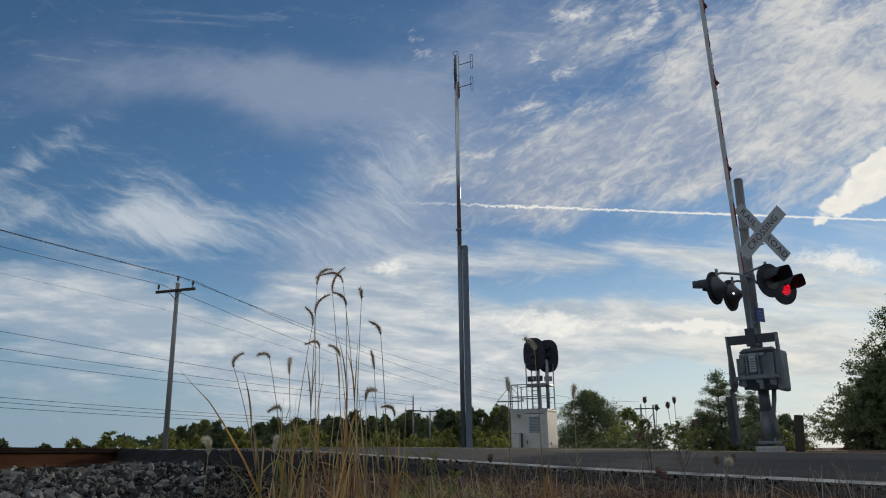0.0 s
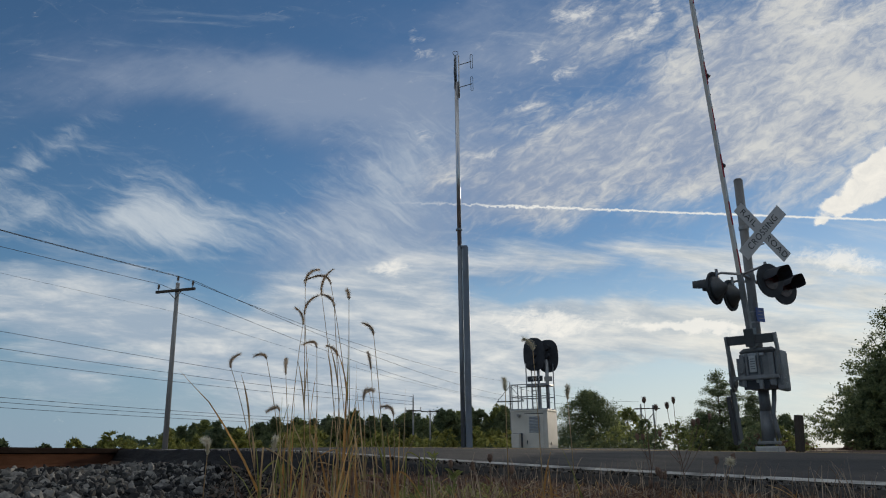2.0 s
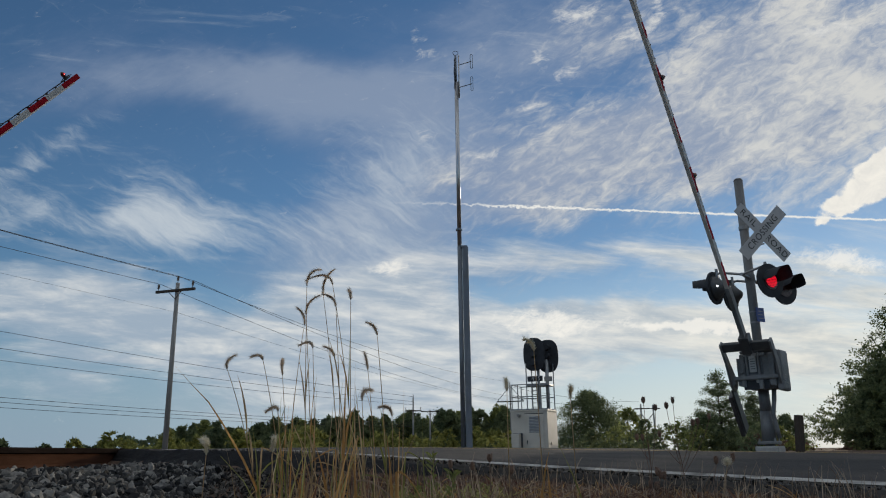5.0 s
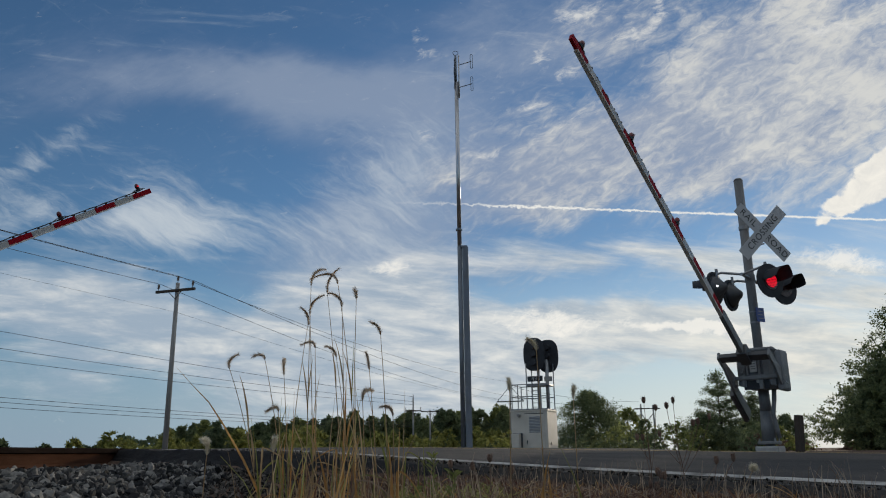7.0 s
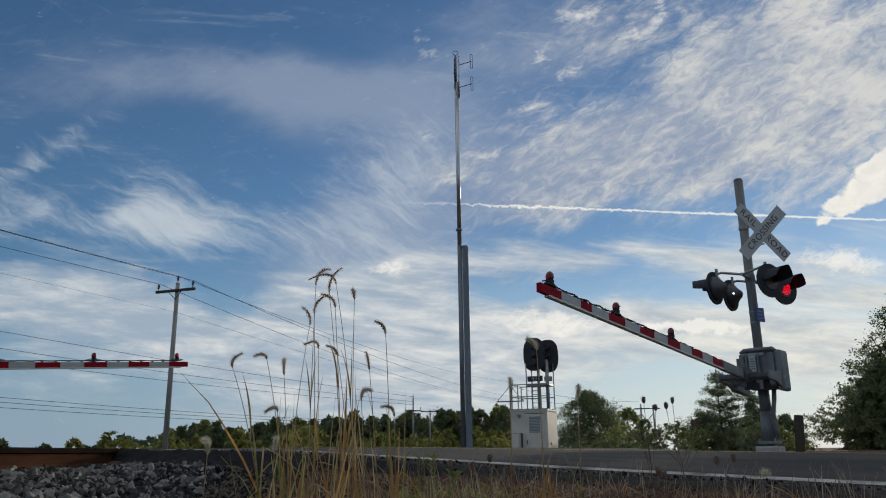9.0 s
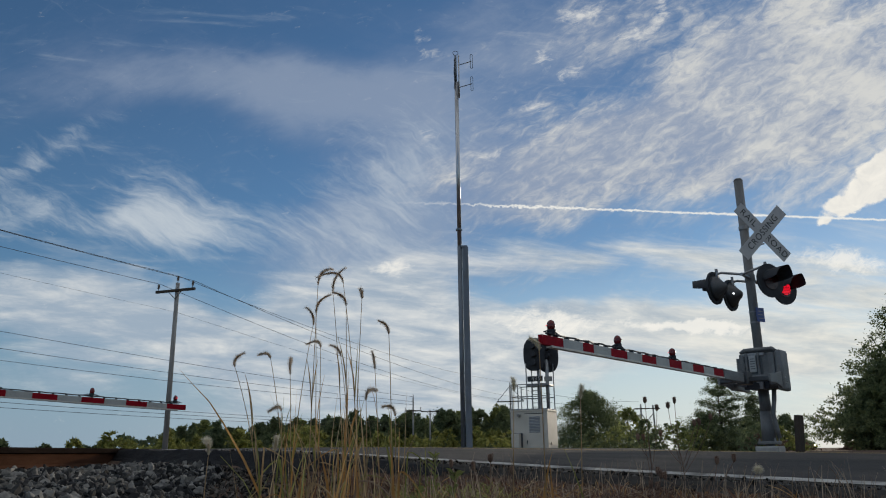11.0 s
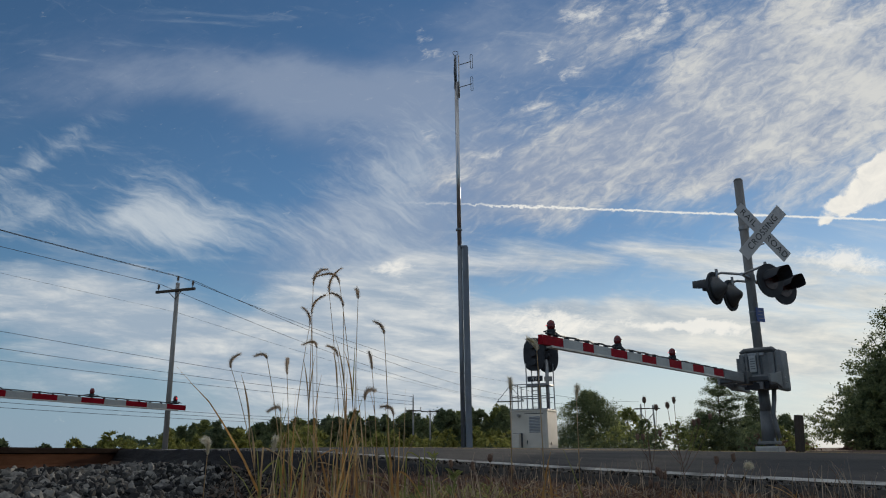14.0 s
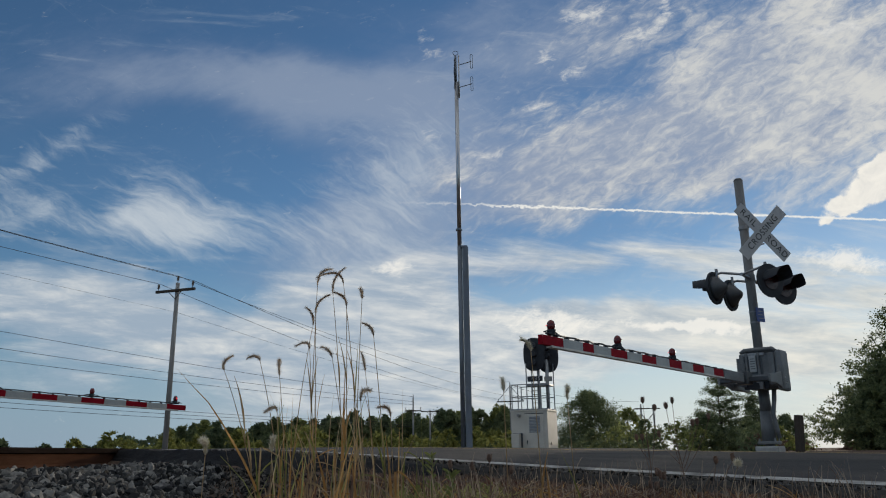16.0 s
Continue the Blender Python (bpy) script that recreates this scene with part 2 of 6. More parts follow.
def letters(word, size, material, parent, m, name="lettering"):
    """Text turned into a thin mesh."""
    cu = bpy.data.curves.new(name, "FONT")
    cu.body, cu.size, cu.align_x, cu.align_y, cu.extrude = word, size, "CENTER", "CENTER", 0.001
    cu.space_character = 1.12
    tmp = bpy.data.objects.new(name, cu)
    me = bpy.data.meshes.new_from_object(tmp)
    bpy.data.objects.remove(tmp)
    me.materials.clear()
    me.materials.append(material)
    ob = new(name, me)
    ob.parent = parent
    ob.matrix_local = m
    return ob


# ---------------------------------------------------------------- clouds and sky
def build_clouds():
    """A high thin cloud layer, a shallow cap over the whole place, that drifts slowly."""
    top, edge = 160.0, 4700.0
    nr, na = 40, 72
    verts, faces = [(0, 0, top)], []
    for i in range(1, nr + 1):
        r = edge * (i / nr) ** 2.2
        z = top - (top + 60) * (r / edge) ** 2
        verts += [(r * math.cos(2 * math.pi * k / na), r * math.sin(2 * math.pi * k / na), z) for k in range(na)]
    for k in range(na):
        faces.append((0, 1 + k, 1 + (k + 1) % na))
    for i in range(nr - 1):
        a, b = 1 + i * na, 1 + (i + 1) * na
        faces += [(a + k, b + k, b + (k + 1) % na, a + (k + 1) % na) for k in range(na)]
    m = bpy.data.materials.new("high cirrus cloud")
    m.use_nodes = True
    n, l = m.node_tree.nodes, m.node_tree.links
    n.remove(n["Principled BSDF"])

    def put(v, socket):
        if hasattr(v, "is_linked"):
            l.new(v, socket)
        else:
            socket.default_value = v

    def math_node(op, a, b=None, c=None, clamp=False):
        q = n.new("ShaderNodeMath")
        q.operation, q.use_clamp = op, clamp
        for i, v in enumerate((a, b, c)):
            if v is not None:
                put(v, q.inputs[i])
        return q.outputs[0]

    def smooth(v, lo, hi, out0=0.0, out1=1.0):
        q = n.new("ShaderNodeMapRange")
        q.interpolation_type = "SMOOTHSTEP"
        for i, x in enumerate((v, lo, hi, out0, out1)):
            put(x, q.inputs[i])
        return q.outputs[0]

    def blend(f, a, b):
        q = n.new("ShaderNodeMixRGB")
        for i, x in enumerate((f, a, b)):
            put((*x, 1) if isinstance(x, tuple) else x, q.inputs[i])
        return q.outputs[0]

    tc, sep = n.new("ShaderNodeTexCoord"), n.new("ShaderNodeSeparateXYZ")
    l.new(tc.outputs["Object"], sep.inputs[0])
    far = math_node("MAXIMUM", math_node("ABSOLUTE", sep.outputs[1]), 60.0)
    u, w = math_node("DIVIDE", sep.outputs[0], far), math_node("DIVIDE", sep.outputs[2], far)
    uw = n.new("ShaderNodeCombineXYZ")
    l.new(u, uw.inputs[0]), l.new(w, uw.inputs[1])

    def warped(scale, amount, detail):
        """The direction, shifted about by a noise, for ragged and curling outlines."""
        t, v, a = n.new("ShaderNodeTexNoise"), n.new("ShaderNodeVectorMath"), n.new("ShaderNodeVectorMath")
        t.inputs["Scale"].default_value, t.inputs["Detail"].default_value = scale, detail
        l.new(uw.outputs[0], t.inputs["Vector"])
        v.operation = "MULTIPLY_ADD"
        l.new(t.outputs["Color"], v.inputs[0])
        v.inputs[1].default_value, v.inputs[2].default_value = (amount,) * 3, (-amount / 2,) * 3
        l.new(uw.outputs[0], a.inputs[0]), l.new(v.outputs[0], a.inputs[1])
        return a.outputs[0]

    big_warp, small_warp = warped(5.0, 0.11, 5), warped(30.0, 0.035, 5)

    def noise_at(scale, angle, stretch, detail, rough, shift=0.0, warp=0.0, src=None):
        mp, t = n.new("ShaderNodeMapping"), n.new("ShaderNodeTexNoise")
        mp.inputs["Rotation"].default_value[2] = radians(-angle)
        mp.inputs["Location"].default_value = (shift, shift * 0.7, 0)
        rot = n.new("ShaderNodeMapping")
        rot.inputs["Scale"].default_value = (1.0, stretch, 1.0)
        l.new(src or uw.outputs[0], mp.inputs[0]), l.new(mp.outputs[0], rot.inputs[0]), l.new(rot.outputs[0], t.inputs["Vector"])
        t.inputs["Scale"].default_value, t.inputs["Detail"].default_value, t.inputs["Roughness"].default_value = scale, detail, rough
        t.inputs["Distortion"].default_value = warp
        return math_node("SUBTRACT", t.outputs[0], 0.5)

    def patches(rows, src):
        """Soft patches of cover: direction (sideways, upward), half sizes, tilt in degrees, amount."""
        total = 0.0
        for u0, w0, su, sw, angle, amount in rows:
            mp, g = n.new("ShaderNodeMapping"), n.new("ShaderNodeTexGradient")
            mp.vector_type = "TEXTURE"
            mp.inputs["Location"].default_value = (u0, w0, 0)
            mp.inputs["Rotation"].default_value[2] = radians(angle)
            mp.inputs["Scale"].default_value = (su, sw, 1)
            g.gradient_type = "SPHERICAL"
            l.new(src, mp.inputs[0]), l.new(mp.outputs[0], g.inputs[0])
            total = math_node("ADD", smooth(g.outputs["Fac"], 0.0, 1.0, 0.0, amount), total)
        return total

    state = {"color": None, "cover": 0.0}

    def lay(color, alpha):
        """Lays one sheet of cloud before those behind it."""
        if state["color"] is None:
            state["color"], state["cover"] = color, alpha
            return
        keep = math_node("SUBTRACT", 1.0, alpha)
        behind = math_node("MULTIPLY", state["cover"], keep)
        state["cover"] = math_node("ADD", behind, alpha)
        share = math_node("DIVIDE", alpha, math_node("MAXIMUM", state["cover"], 0.001))
        state["color"] = blend(share, state["color"], color)

    def scaled(v, k, base=0.0):
        return math_node("MULTIPLY_ADD", v, k, base)

    # haze towards the horizon, bluer away from the sun
    side = smooth(u, -0.55, 0.35)
    lay(blend(side, (0.235, 0.345, 0.475), (0.60, 0.67, 0.71)), smooth(w, 0.30, -0.02, 0.0, 0.88))
    # thick layer overhead, out of view, added to brighten the ground
    lay((0.58, 0.61, 0.64), smooth(scaled(noise_at(3.0, 10, 2.0, 6, 0.6, 2.2), 0.8, smooth(w, 0.75, 1.3, 0.0, 0.8)), 0.1, 0.9, 0.0, 0.85))
    # lilac-grey veil
    soft = noise_at(6.0, -8, 2.4, 8, 0.58, 4.1, 0.4)
    fibre = noise_at(26.0, 24, 2.6, 6, 0.62, 8.3, 0.6)
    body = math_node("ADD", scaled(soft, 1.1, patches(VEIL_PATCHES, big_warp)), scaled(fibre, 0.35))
    lay(blend(smooth(body, 0.2, 1.3), (0.150, 0.205, 0.345), (0.30, 0.36, 0.47)), smooth(body, 0.16, 1.55, 0.0, 0.62))
    # banks low down, in flat streaks
    flat = noise_at(5.0, -7, 5.2, 9, 0.60, 1.7, 0.5)
    streak = noise_at(17.0, -4, 5.5, 7, 0.62, 6.4, 0.5)
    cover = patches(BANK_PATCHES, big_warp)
    body = math_node("ADD", scaled(flat, 1.9, cover), scaled(streak, 0.35))
    tone = math_node("ADD", scaled(noise_at(9.0, -5, 4.0, 8, 0.6, 9.9, 0.4), 1.9, scaled(side, 0.30, 0.22)), scaled(streak, 0.60))
    warm = smooth(u, -0.05, 0.55)
    lay(blend(smooth(tone, 0.0, 1.0), blend(warm, (0.335, 0.42, 0.52), (0.45, 0.51, 0.55)), blend(warm, (0.79, 0.795, 0.77), (0.83, 0.81, 0.73))), smooth(body, 0.12, 1.05, 0.0, 0.93))
    # fleecy field, in fine slanting ripples
    slant = noise_at(7.0, 26, 2.2, 8, 0.60, 1.3, 0.5)
    ripple = noise_at(36.0, 30, 2.3, 6, 0.64, 7.7, 0.8)
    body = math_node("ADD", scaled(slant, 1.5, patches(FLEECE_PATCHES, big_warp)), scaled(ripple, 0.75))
    tone = math_node("ADD", scaled(ripple, 1.4, scaled(u, 0.75, 0.13)), scaled(slant, 1.8))
    lay(blend(smooth(tone, 0.0, 1.0), (0.285, 0.345, 0.46), (0.66, 0.665, 0.64)), smooth(body, 0.10, 1.30, 0.0, 0.92))
    # combed wisps
    comb = noise_at(10.0, -30, 4.6, 8, 0.60, 3.3, 0.5, big_warp)
    fine = noise_at(40.0, -35, 4.0, 5, 0.6, 5.1, 0.6, big_warp)
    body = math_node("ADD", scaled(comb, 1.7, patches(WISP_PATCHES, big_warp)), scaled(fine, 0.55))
    lay((0.56, 0.62, 0.67), smooth(body, 0.16, 1.65, 0.0, 0.82))
    # small torn puffs, and one heaped cloud
    torn = noise_at(44.0, 12, 1.8, 7, 0.68, 6.1, 0.8)
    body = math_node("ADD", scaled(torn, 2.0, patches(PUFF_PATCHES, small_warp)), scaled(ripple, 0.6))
    lay(blend(smooth(w, 0.45, 0.2), (0.70, 0.71, 0.70), (0.90, 0.885, 0.83)), smooth(body, 0.22, 1.15, 0.0, 0.80))
    curl = noise_at(30.0, 30, 1.5, 8, 0.66, 2.7, 0.5)
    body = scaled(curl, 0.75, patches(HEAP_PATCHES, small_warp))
    lay(blend(smooth(scaled(curl, 1.6, 0.6), 0.1, 1.0), (0.74, 0.735, 0.70), (0.93, 0.90, 0.82)), smooth(body, 0.26, 0.66, 0.0, 0.95))
    # condensation trail, a thin ragged line
    bend = math_node("MULTIPLY_ADD", math_node("MULTIPLY", u, u), TRAIL[2], math_node("MULTIPLY_ADD", u, TRAIL[1], TRAIL[0]))
    knots = noise_at(95.0, 0, 1.0, 4, 0.65, 2.2)
    rag = math_node("MULTIPLY", knots, smooth(u, 0.05, 0.42, 0.016, 0.005))
    off = math_node("ABSOLUTE", math_node("SUBTRACT", math_node("ADD", w, rag), bend))
    width = math_node("MULTIPLY_ADD", noise_at(60.0, 0, 1.0, 2, 0.5, 4.4), 0.0030, 0.0020)
    line = math_node("SUBTRACT", 1.15, math_node("DIVIDE", off, width), clamp=True)
    lay((0.84, 0.84, 0.80), math_node("MULTIPLY", line, smooth(math_node("ADD", u, scaled(knots, 0.16)), -0.09, 0.13, 0.0, 0.92)))
    em, tr, both, gone = n.new("ShaderNodeEmission"), n.new("ShaderNodeBsdfTransparent"), n.new("ShaderNodeMixShader"), math_node("MINIMUM", state["cover"], 1.0)
    em.inputs[1].default_value = CLOUD_GAIN
    l.new(state["color"], em.inputs[0])
    l.new(gone, both.inputs[0]), l.new(tr.outputs[0], both.inputs[1]), l.new(em.outputs[0], both.inputs[2]), l.new(both.outputs[0], n["Material Output"].inputs[0])
    ob = raw("backdrop_clouds", verts, faces, m, smooth=True)
    return tagged(ob, "thin white cirrus clouds with a condensation trail across blue sky", "clouds", kind="structure")


CLOUD_GAIN = 0.95
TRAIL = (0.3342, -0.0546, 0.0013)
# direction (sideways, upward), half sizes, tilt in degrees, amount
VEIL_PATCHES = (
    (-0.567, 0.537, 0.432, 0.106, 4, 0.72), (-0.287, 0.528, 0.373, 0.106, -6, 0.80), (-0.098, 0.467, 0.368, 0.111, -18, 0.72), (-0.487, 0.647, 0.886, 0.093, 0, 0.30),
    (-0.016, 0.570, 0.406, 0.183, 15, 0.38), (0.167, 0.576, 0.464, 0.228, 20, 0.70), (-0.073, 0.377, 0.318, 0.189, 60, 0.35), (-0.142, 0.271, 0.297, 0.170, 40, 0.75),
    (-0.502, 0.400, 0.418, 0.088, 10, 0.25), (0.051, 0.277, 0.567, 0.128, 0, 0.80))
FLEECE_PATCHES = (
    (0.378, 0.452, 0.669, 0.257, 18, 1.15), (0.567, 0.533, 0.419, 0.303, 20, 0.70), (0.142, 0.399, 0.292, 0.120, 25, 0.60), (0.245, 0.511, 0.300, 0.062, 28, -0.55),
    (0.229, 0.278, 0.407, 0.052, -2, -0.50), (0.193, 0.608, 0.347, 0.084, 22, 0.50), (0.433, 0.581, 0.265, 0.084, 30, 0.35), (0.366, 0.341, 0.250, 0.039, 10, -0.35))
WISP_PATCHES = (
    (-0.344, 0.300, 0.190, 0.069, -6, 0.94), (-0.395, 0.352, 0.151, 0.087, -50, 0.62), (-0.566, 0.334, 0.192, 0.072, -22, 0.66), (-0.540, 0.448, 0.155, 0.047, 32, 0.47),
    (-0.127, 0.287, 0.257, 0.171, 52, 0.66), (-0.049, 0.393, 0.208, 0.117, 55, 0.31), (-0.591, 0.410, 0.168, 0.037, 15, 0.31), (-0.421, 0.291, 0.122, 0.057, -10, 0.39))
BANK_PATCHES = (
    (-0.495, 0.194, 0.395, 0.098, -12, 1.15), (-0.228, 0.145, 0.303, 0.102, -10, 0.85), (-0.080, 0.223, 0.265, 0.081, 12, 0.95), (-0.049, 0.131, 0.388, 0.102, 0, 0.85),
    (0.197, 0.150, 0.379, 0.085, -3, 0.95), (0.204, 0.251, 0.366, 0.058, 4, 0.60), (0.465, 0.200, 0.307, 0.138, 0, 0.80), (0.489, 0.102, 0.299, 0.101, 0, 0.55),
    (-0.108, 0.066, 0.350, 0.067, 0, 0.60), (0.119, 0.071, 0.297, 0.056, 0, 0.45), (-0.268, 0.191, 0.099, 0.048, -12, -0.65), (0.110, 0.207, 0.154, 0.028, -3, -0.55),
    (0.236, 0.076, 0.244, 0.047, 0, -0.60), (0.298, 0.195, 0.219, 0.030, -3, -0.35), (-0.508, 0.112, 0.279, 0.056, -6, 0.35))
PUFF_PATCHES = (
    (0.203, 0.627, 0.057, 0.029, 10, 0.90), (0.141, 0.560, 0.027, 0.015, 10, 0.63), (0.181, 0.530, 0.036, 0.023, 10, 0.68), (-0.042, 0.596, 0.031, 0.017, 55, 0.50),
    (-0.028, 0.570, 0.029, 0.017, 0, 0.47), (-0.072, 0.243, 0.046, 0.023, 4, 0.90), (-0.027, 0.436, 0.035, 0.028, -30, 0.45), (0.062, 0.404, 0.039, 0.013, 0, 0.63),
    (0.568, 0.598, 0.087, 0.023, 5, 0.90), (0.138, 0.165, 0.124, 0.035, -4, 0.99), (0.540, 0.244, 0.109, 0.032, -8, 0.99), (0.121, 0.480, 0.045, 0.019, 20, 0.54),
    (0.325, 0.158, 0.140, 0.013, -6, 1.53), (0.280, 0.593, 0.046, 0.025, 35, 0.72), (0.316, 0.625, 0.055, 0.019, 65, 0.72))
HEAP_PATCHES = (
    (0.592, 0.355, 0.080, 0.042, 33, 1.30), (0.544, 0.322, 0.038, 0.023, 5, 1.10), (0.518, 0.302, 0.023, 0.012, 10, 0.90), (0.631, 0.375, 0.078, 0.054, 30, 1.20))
CLOUDS = build_clouds()


# ---------------------------------------------------------------- ground, road and track
def ramp_at(v, pts):
    return float(np.interp(v, [p[0] for p in pts], [p[1] for p in pts]))


EDGE_Z = ((-80, -0.15), (-12, -0.12), (-3, -0.02), (0.6, 0.096), (2.6, 0.185), (5.2, 0.330), (7.6, 0.375), (10.8, 0.375), (14, 0.30), (30, 0.12), (120, 0.1))
CROWN_Z = ((-80, 0.05), (-12, 0.08), (-3, 0.16), (1.0, 0.236), (3.0, 0.284), (4.4, 0.316), (6.0, 0.355), (8.0, 0.400), (10.8, 0.400), (14, 0.33), (30, 0.16), (120, 0.15))
RS, RC = Vector((-0.79, 0.613, 0)), Vector((0.613, 0.79, 0))     # along the road, across the road
ROAD_NEAR, ROAD_MID, ROAD_FAR = 4.30, 8.0, 11.8
TRACK_A, TRACK_SLOPE = -3.47, 0.05                               # near rail: x = A + slope * (y - 6.1)
RAIL_TOP, RAIL_H = 0.388, 0.180


def road_z(s, c):
    k = max(0.0, 1 - ((c - ROAD_MID) / 3.4) ** 2)
    e, m = ramp_at(s, EDGE_Z), ramp_at(s, CROWN_Z)
    return e + (m - e) * k


def rail_x(y):
    return TRACK_A + TRACK_SLOPE * (y - 6.1)


def ground_z(x, y):
    s, c = RS.x * x + RS.y * y, RC.x * x + RC.y * y
    z = 0.02 if c < 3 else 0.02 + 0.16 * min(1, (c - 3) / 10)
    z += 0.03 * noise.noise((x * 0.5, y * 0.5, 0)) + 0.015 * noise.noise((x * 2.1, y * 2.1, 3))
    d = x - rail_x(y)
    bed = max(0.0, min(1.0, 1 - (abs(d + 0.72) - 1.45) / 1.25))
    z = z * (1 - bed) + 0.175 * bed if d < 4 else z
    if 2.9 < c < 13.4:
        e = road_z(s, min(max(c, ROAD_NEAR), ROAD_FAR)) - 0.06
        near = max(0.0, min(1.0, 1 - (d - 0.3) / 0.8)) if d > -3 else 0.0
        k = max(0.0, min(1.0, (c - 2.9 - 1.05 * near) / (1.2 - 0.85 * near), (13.4 - c) / 1.4))
        z = max(z, z * (1 - k) + e * k) if k < 1 else e
    return z


def build_ground():
    def steps(n, near, far, power):
        t = np.linspace(-1, 1, n)
        return np.sign(t) * (near * np.abs(t) + (far - near) * np.abs(t) ** power)
    xs, ys = steps(201, 14, 3200, 6), steps(201, 16, 3200, 6) + 6
    verts = [(x, y, ground_z(x, y)) for y in ys for x in xs]
    faces = [(j * 201 + i, j * 201 + i + 1, (j + 1) * 201 + i + 1, (j + 1) * 201 + i) for j in range(200) for i in range(200)]
    ob = raw("ground", verts, faces, M_GROUND, smooth=True)
    tagged(ob, "bare brown dirt and dead thatch beside the railway", "ground", kind="structure")


def strip(name, c_list, s_list, lift, material, drop=0.0):
    bm = B()
    rows = [[bm.verts.new(RS * s + RC * c + Vector((0, 0, road_z(s, c) + lift))) for c in c_list] for s in s_list]
    for a, b in zip(rows, rows[1:]):
        for i in range(len(c_list) - 1):
            bm.faces.new((a[i], a[i + 1], b[i + 1], b[i]))
    if drop:
        for i, out in ((0, -1), (-1, 1)):
            low = [bm.verts.new(r[i].co + RC * out * 0.10 + Vector((0, 0, -drop))) for r in rows]
            for k in range(len(rows) - 1):
                bm.faces.new((rows[k][i], rows[k + 1][i], low[k + 1], low[k]))
    bmesh.ops.recalc_face_normals(bm, faces=bm.faces)
    return link(name, bm, material, smooth=False)


S_STEPS = [-70, -40, -25, -15, -10, -7] + [-5 + 0.4 * i for i in range(56)] + [18, 21, 25, 30, 40, 60, 90]


def build_road():
    road = strip("road", [ROAD_NEAR + (ROAD_FAR - ROAD_NEAR) * i / 24 for i in range(25)], S_STEPS, 0.0, M_ASPHALT, 0.14)
    tagged(road, "worn grey asphalt road rising over the railway crossing", "road", kind="structure")
    for c, w, mat, lab in ((4.70, 0.15, M_WHITE_LINE, "worn white painted edge line"), (11.2, 0.11, M_WHITE_LINE, "worn white painted edge line"), (7.88, 0.1, M_YELLOW_LINE, "worn yellow painted centre line"), (8.12, 0.1, M_YELLOW_LINE, "worn yellow painted centre line")):
        ln = strip("road_line", [c - w / 2, c + w / 2], S_STEPS, 0.005, mat)
        ln.parent = road
        tagged(ln, lab)


def rail_profile():
    h = RAIL_H
    half = [(0.076, 0.0), (0.076, 0.011), (0.028, 0.026), (0.010, 0.045), (0.009, h - 0.062), (0.016, h - 0.046), (0.036, h - 0.038), (0.037, h - 0.008), (0.028, h)]
    return half + [(-x, z) for x, z in half[::-1]]


def build_track():
    bed = tagged(raw("track_bed", [(rail_x(y) + dx, y, z) for y in (-60, 300) for dx, z in ((1.65, -0.03), (0.28, 0.165), (-2.2, 0.165), (-2.8, 0.0))],
                     [(i, i + 1, i + 5, i + 4) for i in range(3)], M_GRAVEL), "grey crushed stone bed under the railway track", "track bed", kind="structure")
    for k, off in enumerate((0.0, -1.51)):
        bm = B()
        prof = rail_profile()
        a = [bm.verts.new((rail_x(-40) + off + x, -40, RAIL_TOP - RAIL_H + z)) for x, z in prof]
        b = [bm.verts.new((rail_x(300) + off + x, 300, RAIL_TOP - RAIL_H + z)) for x, z in prof]
        for i in range(len(a)):
            j = (i + 1) % len(a)
            bm.faces.new((a[i], a[j], b[j], b[i]))
        bmesh.ops.recalc_face_normals(bm, faces=bm.faces)
        rail = tagged(link("rail", bm, M_RUST), "rust-brown steel rail on timber ties", "rail", "rails of the track")
        bm = B()
        h = RAIL_H
        head = [(0.030, h + 0.002), (0.0395, h - 0.008), (0.0395, h - 0.042), (0.018, h - 0.050)]
        head += [(-x, z) for x, z in head[::-1]]
        a = [bm.verts.new((rail_x(-40) + off + x, -40, RAIL_TOP - RAIL_H + z)) for x, z in head]
        b = [bm.verts.new((rail_x(300) + off + x, 300, RAIL_TOP - RAIL_H + z)) for x, z in head]
        for i in range(len(a)):
            j = (i + 1) % len(a)
            bm.faces.new((a[i], a[j], b[j], b[i]))
        bmesh.ops.recalc_face_normals(bm, faces=bm.faces)
        part("rail_head", bm, M_RAILHEAD, rail, "rail head with painted dark reflection")
    # ties with plates and spikes
    tie_rows = [-1.0 + 0.52 * i for i in range(22)]
    for y in tie_rows:
        t = thing("railway_tie", pose(rail_x(y) - 0.755, y, RAIL_TOP - RAIL_H - 0.016, 0, 0, -math.degrees(math.atan(TRACK_SLOPE))), "dark creosoted timber railway tie under the rails", "railway tie", "ties of the track")
        part("timber", box(B(), (2.6, 0.23, 0.18), (0, 0, -0.098), None, 0.01), M_TIE, t)
        for dx in (0.755, -0.755):
            pl = part("tie_plate", box(B(), (0.36, 0.19, 0.016), (dx, 0, 0.002), None, 0.003), M_RUST, t, "rusty tie plate")
            for sx in (-0.10, 0.10):
                for sy in (-0.05, 0.05):
                    bm = B()
                    box(bm, (0.045, 0.035, 0.022), (dx + sx * 0.92, sy, 0.034), None, 0.005)
                    box(bm, (0.016, 0.016, 0.05), (dx + sx, sy, 0.022))
                    part("spike", bm, M_RUST, pl, "rusty spike")
    return bed


build_ground()
build_road()
TRACK_BED = build_track()


# ---------------------------------------------------------------- crossing signals
ARM_STRIPES = [0.41, 0.41, 0.24] + [0.41] * 10


